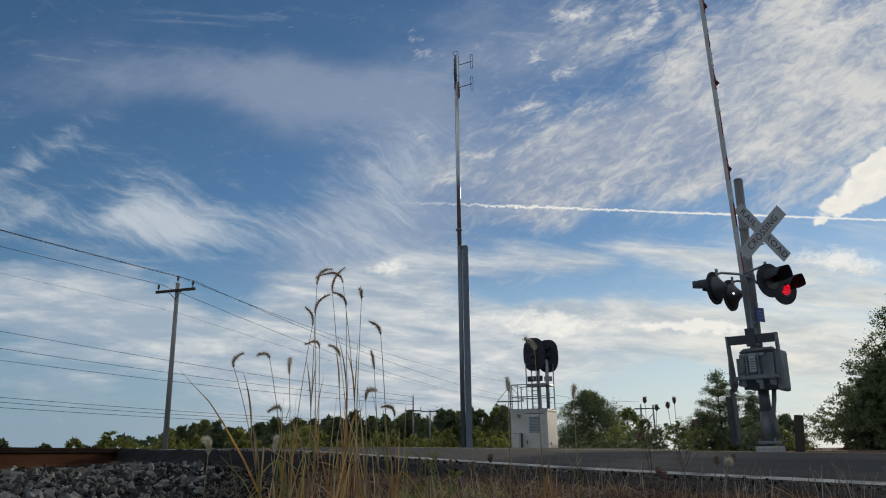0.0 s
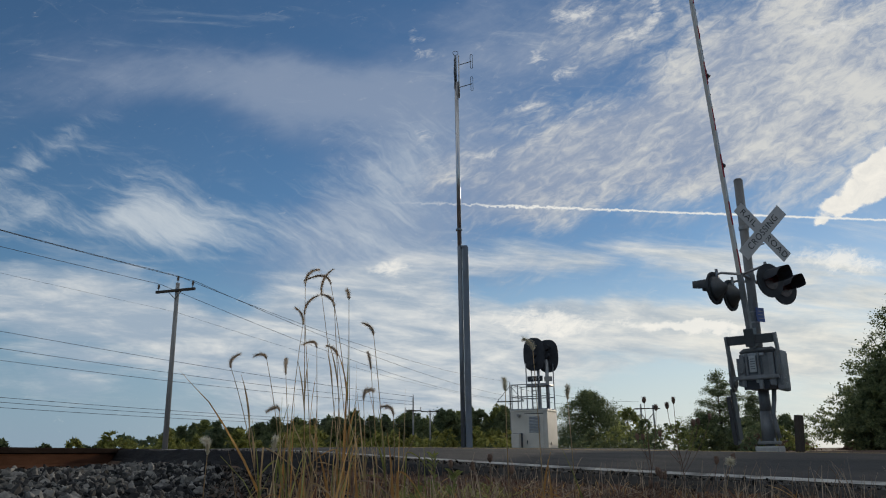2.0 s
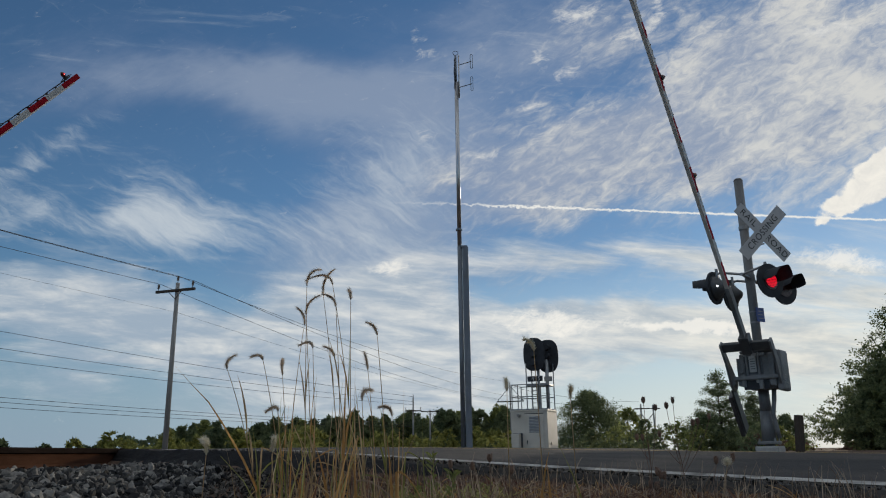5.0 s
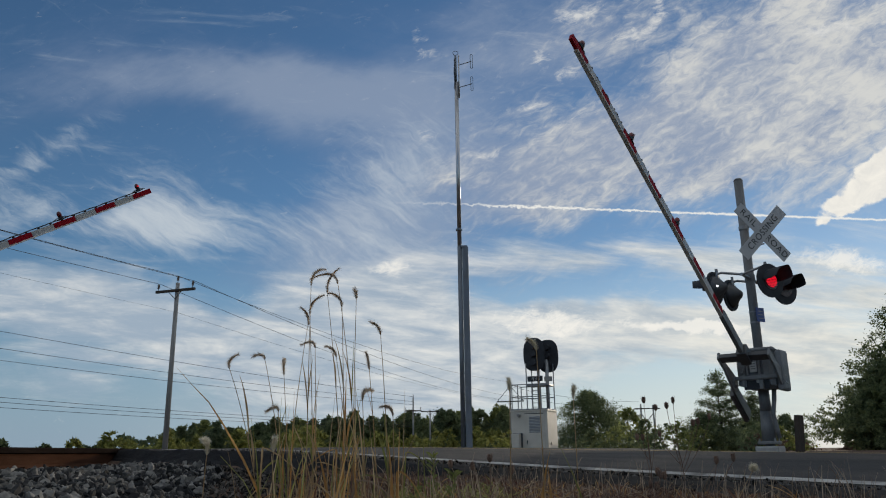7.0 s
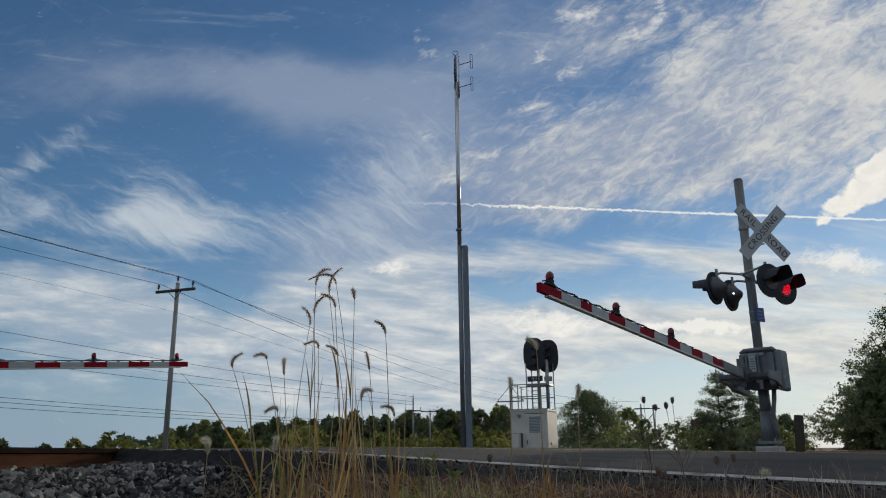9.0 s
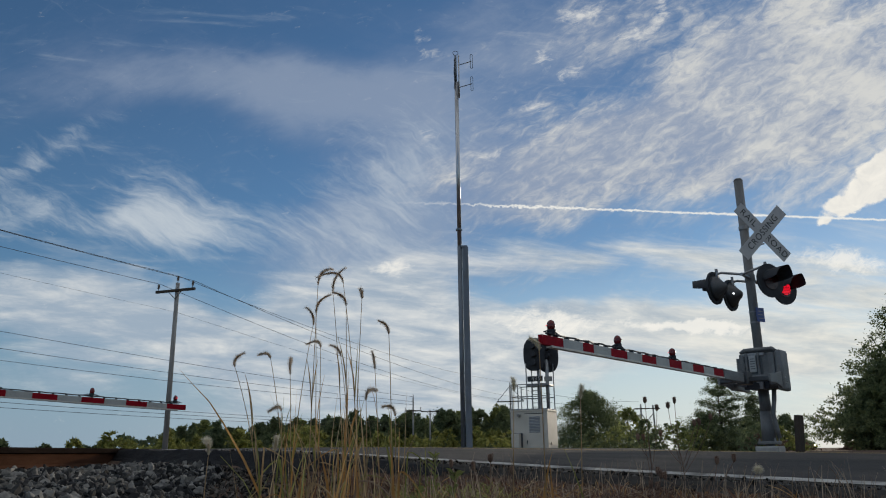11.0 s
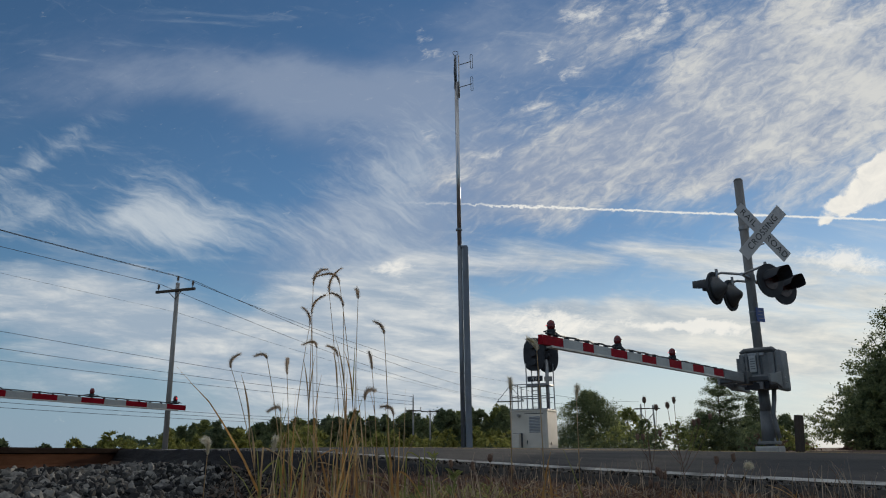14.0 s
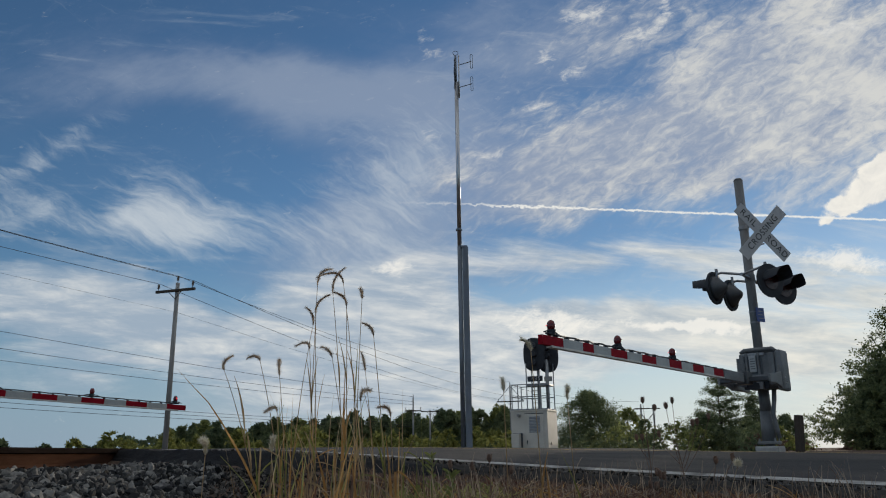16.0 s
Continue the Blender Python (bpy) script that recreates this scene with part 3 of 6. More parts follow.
def build_gate_arm(parent, at, tip, lamps, lit, regular):
    """The moving yoke with its counterweight, and the striped arm; it turns about its x axis. Lying flat it points along +y."""
    arm = part("gate_arm", box(B(), (0.07, 1.25, 0.15), (0, 1.15, 0), None, 0.012), M_BOX, parent, "galvanised root of the striped gate arm")
    arm.matrix_basis = pose(*at)
    end = tip
    stripes = [0.41] * 14 if regular else ARM_STRIPES
    for i, w in enumerate(stripes):
        h = 0.095 if end > 4.6 else 0.112
        bm = box(B(), (0.048 if end > 4.6 else 0.055, w - 0.002, h), (0, end - w / 2, 0), None, 0.005)
        part("stripe", bm, M_RED if i % 2 == 0 else M_GREYWHITE, arm, "red reflective stripe" if i % 2 == 0 else "grey-white reflective stripe")
        end -= w
    part("spine", box(B(), (0.058, tip - 1.02, 0.022), (0, (tip + 0.7) / 2, -0.055), None, 0.004), M_SPINE, arm, "pale weathered edge spine")
    pts = [(0.012 * math.sin(3 * k), 0.9 + (tip - 1.15) * k / 40, 0.064 + 0.012 * abs(math.sin(k * 1.3))) for k in range(41)]
    part("lamp_cable", tube(B(), pts, 0.010, 5), M_WIRE, arm, "black lamp cable")
    for k in range(26):
        y = 1.2 + (tip - 1.5) * k / 25
        part("cable_clip", box(B(), (0.05, 0.02, 0.03), (0, y, 0.058), None, 0.004), M_BLACK, arm)
    for i, r in enumerate(lamps):
        bm = B()
        rod(bm, (0, r, 0.06), (0, r, 0.115), 0.040, 0.045, 14)
        box(bm, (0.05, 0.16, 0.02), (0, r, 0.075), None, 0.005)
        part("lamp_base", bm, M_BLACK, arm, "black lamp base")
        bm = B()
        bmesh.ops.create_uvsphere(bm, u_segments=16, v_segments=10, radius=0.043, matrix=Matrix.Translation((0, r, 0.155)) @ Matrix.Diagonal((1.0, 0.92, 1.35, 1)))
        part("gate_lamp", bm, M_GATE_LAMP, arm, "red glass gate lamp", True)
        bm = B()
        bmesh.ops.create_cube(bm, size=0.036, matrix=Matrix.Translation((-0.040 if i % 2 else 0.040, r, 0.160)))
        bmesh.ops.bevel(bm, geom=bm.edges[:], offset=0.015, segments=2, affect="EDGES")
        part("lamp_glow", bm, M_GATE_LIT if i in lit else M_GATE_LAMP, arm, "glowing red bulb" if i in lit else "unlit red bulb", True)
        part("guard_wire", tube(B(), [(0, r - 0.14, 0.08), (0, r - 0.07, 0.10), (0, r, 0.10), (0, r + 0.07, 0.10), (0, r + 0.14, 0.08)], 0.008, 5), M_BLACK, arm)
    # yoke
    # the beam's darker grey puts the shade it lies in into colour
    bm = B()
    box(bm, (0.82, 0.15, 0.075), (0.01, 0.69, -0.02), None, 0.012)
    box(bm, (0.16, 0.30, 0.20), (0, 0.72, 0.0), None, 0.015)
    part("cross_beam", bm, M_DARK_GREY, arm, "grey steel cross beam with shade in its colour")
    for x, far in ((0.40, True), (-0.385, False)):
        bm = B()
        outline = [(0.77, 0.05), (0.77, -0.08), (0.42, -0.08), (0.14, -0.14), (-0.06, -0.14), (-0.16, -0.05), (-0.16, 0.06), (-0.06, 0.14), (0.14, 0.12), (0.45, 0.07)]
        plate(bm, outline, 0.035, Matrix.Translation((x, 0, 0)) @ pose(0, 0, 0, 0, 0, 90))
        bmesh.ops.bevel(bm, geom=bm.edges[:], offset=0.006, segments=1, affect="EDGES")
        part("side_plate", bm, M_BOX, arm, "grey cast side plate")
        part("hub", rod(B(), (x - 0.045, 0, 0), (x + 0.045, 0, 0), 0.10, None, 20), M_BOX, arm, "round pivot hub")
        for k in range(4):
            a = k * math.pi / 2 + 0.4
            part("hub_bolt", rod(B(), (x - 0.06, 0.07 * math.cos(a), 0.07 * math.sin(a)), (x + 0.06, 0.07 * math.cos(a), 0.07 * math.sin(a)), 0.014, None, 6), M_GALV, arm)
    bm = B()
    plate(bm, [(-0.10, 0.05), (-0.10, -0.09), (-0.95, -0.12), (-0.95, 0.09), (-0.30, 0.09)], 0.03, Matrix.Translation((0.44, 0, 0)) @ pose(0, 0, 0, 0, 0, 90))
    part("counterweight_lever", bm, M_DARK_GREY, arm, "grey counterweight lever")
    part("counterweight", box(B(), (0.07, 0.80, 0.21), (0.50, -0.62, -0.01), None, 0.012), M_DARK_GREY, arm, "flat grey counterweight plate")
    return arm


def build_flasher(parent, at, face, name="flasher"):
    """A round black signal head: face is the turn about z by which its lens looks along -x turned; with a hood over the lens."""
    m = Matrix.Translation(at) @ pose(0, 0, 0, 0, 0, face)
    head = part(name, rod(B(), (-0.015, 0, 0), (0.015, 0, 0), 0.285, None, 36), M_BLACK, parent, "round black signal background")
    head.matrix_basis = m
    bm = B()
    tube(bm, [(0.012, 0, 0), (0.07, 0, 0), (0.14, 0, 0), (0.20, 0, 0), (0.225, 0, 0)], [0.225, 0.19, 0.11, 0.06, 0.02], 24)
    part("housing", bm, M_DARK_GREY, head, "dark grey lamp housing", True)
    bm = B()
    seg, ln = 20, 0.40
    rings = []
    for x0, cut in ((-0.012, 0.0), (-ln, 0.0)):
        for r in (0.182, 0.176):
            ring = []
            for k in range(seg + 1):
                a = radians(-2) + radians(184) * k / seg
                drop = 0.55 * abs(math.cos(a)) * ln if x0 < -0.1 else 0
                ring.append(bm.verts.new((x0 + drop * (0.4 if math.sin(a) > 0 else 1.0), r * math.cos(a), r * math.sin(a))))
            rings.append(ring)
    for a, b in ((rings[0], rings[2]), (rings[3], rings[1]), (rings[2], rings[3])):
        for k in range(seg):
            bm.faces.new((a[k], a[k + 1], b[k + 1], b[k]))
    bmesh.ops.recalc_face_normals(bm, faces=bm.faces)
    part("hood", bm, M_BLACK, head, "black sheet-metal hood")
    part("knuckle", rod(B(), (0.06, 0, 0.16), (0.06, 0, 0.33), 0.03, 0.025, 12), M_GALV, head)
    return head


def build_lens(parent, at, face):
    """A lens carrier that turns in the head: one side shows the lit red lens, the other the dark one."""
    lens = part("lens", rod(B(), (-0.006, 0, 0), (0.0, 0, 0), 0.128, 0.128, 28), M_LENS_DIM, parent, "red lit lens of many small lamps")
    bm = B()
    for i in range(-4, 5):
        for k in range(-4, 5):
            y, z = 0.030 * (i + 0.5 * (k % 2)), 0.027 * k
            if math.hypot(y, z) < 0.115:
                box(bm, (0.010, 0.017, 0.017), (-0.008, y, z))
    part("lamp_dots", bm, M_LENS_ON, lens, "glowing red lamp dots")
    back = part("lens_back", rod(B(), (0.001, 0, 0), (0.007, 0, 0), 0.158, 0.156, 28), M_LENS_OFF, lens, "dark red unlit lens")
    lens.matrix_basis = Matrix.Translation(at) @ pose(0, 0, 0, 0, 0, face)
    return lens


def build_crossing_signal():
    z0 = 0.18
    base = pose(5.31, 12.87, z0, 0, 0, 142.2)
    t = thing("crossing_signal", base, "grey railroad crossing mast with crossbuck, red flashers and striped gate", "crossing signal")
    inv = base.inverted()
    part("mast", rod(B(), (0, 0, 0.15), (0, 0, 4.78), 0.076, None, 24), M_SIGNALMAST, t, "grey aluminium mast", True)
    part("mast_cap", rod(B(), (0, 0, 4.77), (0, 0, 4.80), 0.080, 0.06, 20), M_SIGNALMAST, t)
    bm = B()
    rod(bm, (0, 0, 0.22), (0, 0, 0.72), 0.116, 0.092, 24)
    rod(bm, (0, 0, 0.70), (0, 0, 1.10), 0.092, 0.086, 24)
    box(bm, (0.30, 0.30, 0.05), (0, 0, 0.21), None, 0.01)
    part("pole_base", bm, M_SIGNALMAST, t, "flared cast pole base", True)
    bm = B()
    box(bm, (0.38, 0.38, 0.40), (0, 0, -0.04), None, 0.03)
    part("foundation", bm, M_CONCRETE, t, "pale concrete foundation")
    for x, y in ((0.12, 0.12), (-0.12, 0.12), (0.12, -0.12), (-0.12, -0.12)):
        part("anchor_bolt", rod(B(), (x, y, 0.18), (x, y, 0.28), 0.014, None, 8), M_GALV, t)
    # conduit down the mast
    part("conduit", tube(B(), [(-0.20, 0.10, 1.08), (-0.18, 0.10, 0.90), (-0.13, 0.07, 0.66), (-0.15, 0.04, 0.45), (-0.17, 0.02, 0.28)], 0.036, 10), M_BOX, t, "bent grey cable conduit", True)
    # gate mechanism
    bm = box(B(), (0.50, 0.40, 0.60), (-0.06, 0.10, 1.36), None, 0.05)
    mech = part("gate_mechanism", bm, M_BOX, t, "grey cast gate mechanism housing")
    part("cover", box(B(), (0.38, 0.05, 0.44), (-0.10, 0.315, 1.38), None, 0.02), M_BOX, mech, "bolted cover")
    # flat dark plate on the cover, painting the shade of a hollow
    part("recess_shade", box(B(), (0.30, 0.014, 0.34), (0.02, 0.340, 1.47), None, 0.004), M_DARK_GREY, mech, "dark plate painted as shade round the label")
    part("cover_window", box(B(), (0.115, 0.03, 0.27), (0.02, 0.352, 1.47), None, 0.012), M_GREYWHITE, mech, "pale label plate")
    for k in range(5):
        part("label_bar", box(B(), (0.07, 0.004, 0.012), (0.02, 0.3685, 1.39 + 0.04 * k)), M_DARK_GREY, mech)
    for x in (-0.075, 0.115):
        part("guide_bar", box(B(), (0.035, 0.05, 0.40), (x, 0.355, 1.46), None, 0.012), M_BOX, mech, "upright guide bar")
    part("cross_band", box(B(), (0.70, 0.07, 0.06), (-0.03, 0.375, 1.245), None, 0.015), M_BOX, mech, "heavy grey cross band")
    # flat black plate; the depth of the gap is only dark colour
    part("opening_shade", box(B(), (0.40, 0.014, 0.15), (0.0, 0.340, 1.13), None, 0.004), M_BLACK, mech, "black plate painted as a shaded lower gap")
    part("lower_lug", box(B(), (0.07, 0.08, 0.16), (-0.09, 0.36, 1.13), None, 0.02), M_BOX, mech)
    part("boss", rod(B(), (0.20, 0.33, 1.36), (0.20, 0.40, 1.36), 0.045, 0.035, 14), M_BOX, mech, "round boss")
    part("top_ridge", tube(B(), [(-0.34, 0.30, 1.66), (-0.30, 0.32, 1.70), (0.15, 0.32, 1.70), (0.21, 0.30, 1.66)], 0.035, 8), M_BOX, mech, "rounded top ridge", True)
    for z in (1.62,):
        part("clamp_band", box(B(), (0.34, 0.10, 0.05), (0.0, 0.31, z), None, 0.012), M_GALV, mech, "steel clamp band")
    for x, w in ((-0.27, 0.10), (0.19, 0.08)):
        part("side_rib", box(B(), (w, 0.10, 0.54), (x, 0.32, 1.37), None, 0.025), M_BOX, mech, "rounded casting rib")
    for x, w, h in ((-0.375, 0.12, 0.66), (0.26, 0.06, 0.46)):
        bm = box(B(), (w, 0.40, h), (x, 0.14, 1.35), None, 0.045 if h > 0.5 else 0.022)
        part("side_cover", bm, M_BOX, mech, "rounded grey side cover")
    part("data_plate", box(B(), (0.09, 0.012, 0.12), (-0.05, 0.347, 1.22), None, 0.003), M_GREYWHITE, mech, "small pale data plate")
    part("motor_bulge", rod(B(), (0.20, 0.28, 1.46), (0.20, 0.36, 1.46), 0.075, 0.06, 18), M_BOX, mech)
    part("top_lid", box(B(), (0.52, 0.43, 0.04), (-0.06, 0.10, 1.67), None, 0.012), M_BOX, mech)
    for x in (-0.27, 0.20):
        for z in (1.13, 1.60):
            part("cover_bolt", rod(B(), (x, 0.30, z), (x, 0.335, z), 0.016, None, 6), M_GALV, mech)
    # crossbuck on clamps
    cb = Matrix.Translation((5.51, 12.58, 3.90)) @ pose(0, 0, 0, 0, 0, 13.5)
    sign = part("crossbuck", box(B(), (1.22, 0.006, 0.229), (0, 0.012, 0), pose(0, 0, 0, 0, 45, 0)), M_WHITE, t, "white crossbuck sign with black lettering")
    sign.matrix_basis = inv @ cb
    part("blade", box(B(), (1.22, 0.006, 0.229), (0, 0, 0), pose(0, 0, 0, 0, -45, 0)), M_WHITE, sign)
    for word, off, ang, yy in (("RAIL", -0.345, 45, 0.007), ("ROAD", 0.345, 45, 0.007), ("CROSSING", 0.0, -45, -0.005)):
        a = radians(ang)
        letters(word, 0.165, M_LETTER, sign, Matrix.Translation((off * math.cos(a), yy, -off * math.sin(a))) @ pose(0, 0, 0, 0, ang, 0) @ pose(0, 0, 0, 90, 0, 0))
    for dz in (0.16, -0.20):
        pa, pb = Vector((0, 0, 3.72 + dz)), inv @ Vector((5.52, 12.60, 3.90 + dz))
        part("sign_clamp", rod(rod(B(), (0, 0, pa.z - 0.03), (0, 0, pa.z + 0.03), 0.088, None, 18), pa, pb, 0.014), M_GALV, t, "steel sign clamp")
    # flashers on a cross arm
    part("lamp_arm", rod(B(), (0, -0.46, 2.97), (0, 0.46, 2.97), 0.028, None, 12), M_GALV, t, "galvanised lamp cross arm")
    part("arm_clamp", rod(B(), (0, 0, 2.91), (0, 0, 3.03), 0.085, None, 18), M_BOX, t)
    heads, peeps = [], []
    for y in (0.42, -0.42):
        for x, face in ((-0.385, 0), (0.43, 180)):
            part("lamp_bracket", tube(B(), [(0, y, 2.97), (x * 0.8, y, 3.05), (x * 0.95, y, 3.04)], 0.022, 8), M_GALV, t)
            build_flasher(t, (x * 1.12, y, 2.80), face - (28 if face == 0 else 8))
            if face == 0:
                heads.append(build_lens(t, (x * 1.12 - 0.024 * math.cos(radians(28)), y + 0.024 * math.sin(radians(28)), 2.80), -28))
            else:
                peep = part("peep_light", rod(B(), (0, 0.148, 0), (0, 0.166, 0), 0.017, 0.013, 12), M_PEEP, t, "small white side light")
                peep.matrix_basis = pose(0.385, y, 2.80)
                peeps.append(peep)
                part("lens", rod(B(), (x * 1.12 + 0.022, y - 0.003, 2.80), (x * 1.12 + 0.028, y - 0.004, 2.80), 0.15, None, 24), M_LENS_OFF, t, "dark red unlit lens")
    # blue notice plate
    bp = Matrix.Translation((5.36, 12.74, 2.49)) @ pose(0, 0, 0, 0, 0, 30)
    pl = part("notice_plate", box(B(), (0.20, 0.008, 0.24), (0, 0, 0), None, 0.003), M_BLUE, t, "small blue notice plate")
    pl.matrix_basis = inv @ bp
    for dz in (0.06, 0.0, -0.06):
        part("notice_bar", box(B(), (0.12, 0.003, 0.009), (0, -0.006, dz)), M_GALV, pl)
    for z in (2.20, 2.38):
        part("plate_band", rod(B(), (0, 0, z - 0.012), (0, 0, z + 0.012), 0.082, None, 18), M_GALV, t)
    arm = build_gate_arm(t, (0.0, 0.22, 1.20), 6.96, (6.74, 5.26, 3.66), (0, 2), False)
    return arm, heads, peeps


def build_far_gate():
    base = pose(-9.17 - 0.13, 9.04 - 0.18, 0.15, 0, 0, -36.8)
    t = thing("crossing_gate", base, "grey crossing gate with a red and white striped arm", "crossing gate")
    part("mast", rod(B(), (0, 0, 0), (0, 0, 2.6), 0.062, None, 20), M_MAST, t, "grey aluminium mast", True)
    part("gate_mechanism", box(B(), (0.66, 0.40, 0.60), (-0.06, 0.10, 1.36), None, 0.035), M_BOX, t, "grey cast gate mechanism housing")
    part("foundation", box(B(), (0.62, 0.62, 0.42), (0, 0, -0.1), None, 0.03), M_CONCRETE, t, "pale concrete foundation")
    return build_gate_arm(t, (0, 0.22, 1.25), 7.07, (6.84, 5.20, 3.6), (0, 1), True)


def build_stub_post():
    t = thing("timber_post", pose(6.29, 14.0, 0.1, 0, 6, 20), "short dark treated timber post beside the road", "post")
    bm = box(B(), (0.115, 0.115, 0.80), (0, 0, 0.38), None, 0.012)
    part("post", bm, M_DARKWOOD, t)


def build_antenna_mast():
    t = thing("antenna_mast", pose(0.80, 28.0, 0.1), "tall silver radio mast with two loop antennas on a square post", "radio mast")
    part("square_post", box(B(), (0.23, 0.23, 7.75), (0.045, 0, 3.9), None, 0.02), M_MAST, t, "grey-blue square steel post")
    part("lower_tube", rod(B(), (-0.165, -0.02, 0.2), (-0.165, -0.02, 7.82), 0.085, None, 20), M_MAST, t, "blue-grey lower tube", True)
    part("tube", rod(B(), (-0.165, -0.02, 7.82), (-0.165, -0.02, 14.7), 0.080, None, 20), M_SILVER, t, "bright aluminium tube", True)
    part("upper_tube", rod(B(), (-0.185, -0.02, 14.7), (-0.185, -0.02, 15.9), 0.045, None, 16), M_MAST, t, "thinner top section", True)
    part("post_cap", box(B(), (0.26, 0.24, 0.10), (0.0, 0, 7.78), None, 0.02), M_MAST, t)
    part("collar", rod(rod(B(), (-0.185, -0.02, 8.43), (-0.185, -0.02, 8.50), 0.11, None, 18), (-0.30, -0.02, 8.46), (-0.05, -0.02, 8.46), 0.03), M_MAST, t, "clamp collar")
    for z in (1.2, 3.0, 5.0, 6.9):
        part("strap", box(B(), (0.34, 0.06, 0.06), (-0.08, -0.06, z), None, 0.01), M_MAST, t)
    part("top_loop", tube(B(), [(-0.185 + 0.13 * math.sin(a) * (0.6 + 0.4 * (1 - math.cos(a)) / 2), -0.02, 15.9 + 0.20 * (1 - math.cos(a)) / 2) for a in (2 * math.pi * k / 18 for k in range(19))], 0.012, 6), M_BLACK, t, "black top loop")
    part("side_tube", rod(B(), (-0.06, -0.05, 14.0), (-0.06, -0.05, 15.9), 0.03, None, 12), M_SILVER, t, "antenna support tube", True)
    for z in (15.45, 14.45):
        bm = rod(B(), (-0.06, -0.05, z), (0.46, -0.05, z + 0.16), 0.018)
        part("antenna_arm", bm, M_MAST, t, "antenna side arm")
        loop = [(0.46 + 0.045 * math.cos(a), -0.05, z + 0.16 + (0.27 if math.sin(a) > 0 else -0.27) + 0.045 * math.sin(a)) for a in (2 * math.pi * k / 16 for k in range(17))]
        part("loop_antenna", tube(B(), loop, 0.012, 6), M_MAST, t, "folded dipole loop")
    part("cable", tube(B(), [(-0.24 + 0.01 * math.sin(k), -0.09, 15.7 - 0.12 * k) for k in range(12)], 0.02, 6), M_BLACK, t, "black antenna cable")
    part("foundation", box(B(), (0.9, 0.7, 0.3), (-0.05, 0, 0.0), None, 0.03), M_CONCRETE, t, "concrete foundation")


def build_signal_cabinet():
    t = thing("relay_cabinet", pose(3.72, 32.6, 0.1, 0, 0, -24), "beige-grey steel relay cabinet standing beside the railway", "relay cabinet")
    part("body", box(B(), (1.56, 1.40, 1.80), (0, 0, 0.92), None, 0.015), M_CABINET, t, "beige-grey painted steel body")
    part("roof_lip", box(B(), (1.62, 1.46, 0.06), (0, 0, 1.84), None, 0.012), M_CABINET, t)
    part("plinth", box(B(), (1.64, 1.48, 0.12), (0, 0, 0.06), None, 0.01), M_CONCRETE, t, "concrete plinth")
    door = part("door", box(B(), (0.78, 0.03, 1.45), (0.22, -0.712, 0.98), None, 0.01), M_CABINET, t, "flush cabinet door")
    part("door_gap", box(B(), (0.80, 0.012, 0.03), (0.22, -0.722, 1.72)), M_BLACK, door)
    for k in range(11):
        part("louvre", box(B(), (0.46, 0.02, 0.045), (0.24, -0.735, 0.98 + 0.06 * k), pose(0, 0, 0, 30, 0, 0)), M_LOUVRE, door, "blue-grey vent louvre")
    part("handle", rod(rod(B(), (-0.08, -0.73, 0.62), (-0.08, -0.79, 0.62), 0.02), (-0.08, -0.79, 0.50), (-0.08, -0.79, 0.66), 0.018), M_BLACK, door, "black door handle")
    part("meter_back", box(B(), (0.42, 0.04, 0.70), (-0.50, -0.72, 0.60)), M_DARK_GREY, t, "dark meter back plate")
    part("meter_box", box(B(), (0.34, 0.26, 0.62), (-0.53, -0.86, 0.62), None, 0.02), M_CABINET, t, "grey meter box")
    part("side_lamp", rod(B(), (-0.42, -0.72, 1.66), (-0.42, -0.82, 1.66), 0.08, 0.06, 16), M_VENT, t, "round vent lamp")
    part("padlock", box(B(), (0.02, 0.08, 0.10), (0.80, -0.3, 0.52), None, 0.01), M_BLACK, t)

    s = thing("railway_signal", pose(3.86, 32.55, 1.97, 0, 0, -24), "black twin-headed railway signal on a galvanised platform above the cabinet", "railway signal")
    part("deck", box(B(), (1.55, 1.3, 0.05), (-0.15, 0, 0.03), None, 0.008), M_GALV, s, "steel grating deck")
    part("upper_deck", box(B(), (0.98, 0.8, 0.06), (0.18, 0, 1.02), None, 0.008), M_GALV, s, "steel grating platform")
    for x in (0.12, 0.48):
        part("signal_mast", rod(B(), (x, 0, 0.03), (x, 0, 2.1), 0.06, None, 16), M_GALV, s, "galvanised signal mast", True)
    for k, (x, y) in enumerate(((-0.30, -0.38), (0.66, -0.38), (-0.30, 0.38), (0.66, 0.38))):
        part("platform_post", rod(B(), (x, y, 0.03), (x, y, 1.95), 0.025, None, 8), M_GALV, s, "steel platform post")
    for x in (-0.88, -0.62, 0.0, 0.34):
        for y in (-0.62, 0.62):
            part("rail_post", rod(B(), (x, y, 0.03), (x, y, 1.05), 0.022, None, 8), M_GALV, s, "railing post")
    for z in (0.55, 1.05):
        for y in (-0.62, 0.62):
            part("handrail", rod(B(), (-0.90, y, z), (0.62, y, z), 0.02, None, 8), M_GALV, s, "galvanised handrail")
        part("end_rail", rod(B(), (-0.90, -0.62, z), (-0.90, 0.62, z), 0.02, None, 8), M_GALV, s)
    for k in range(6):
        part("ladder_rung", rod(B(), (-0.06, -0.45, 0.12 + 0.17 * k), (0.20, -0.45, 0.12 + 0.17 * k), 0.014, None, 8), M_GALV, s)
    for x in (-0.06, 0.20):
        part("ladder_rail", rod(B(), (x, -0.45, 0.03), (x, -0.45, 1.05), 0.018, None, 8), M_GALV, s)
    board = part("number_board", box(B(), (0.66, 0.03, 0.22), (0.10, -0.44, 1.28), None, 0.006), M_BLACK, s, "black number board with white figures")
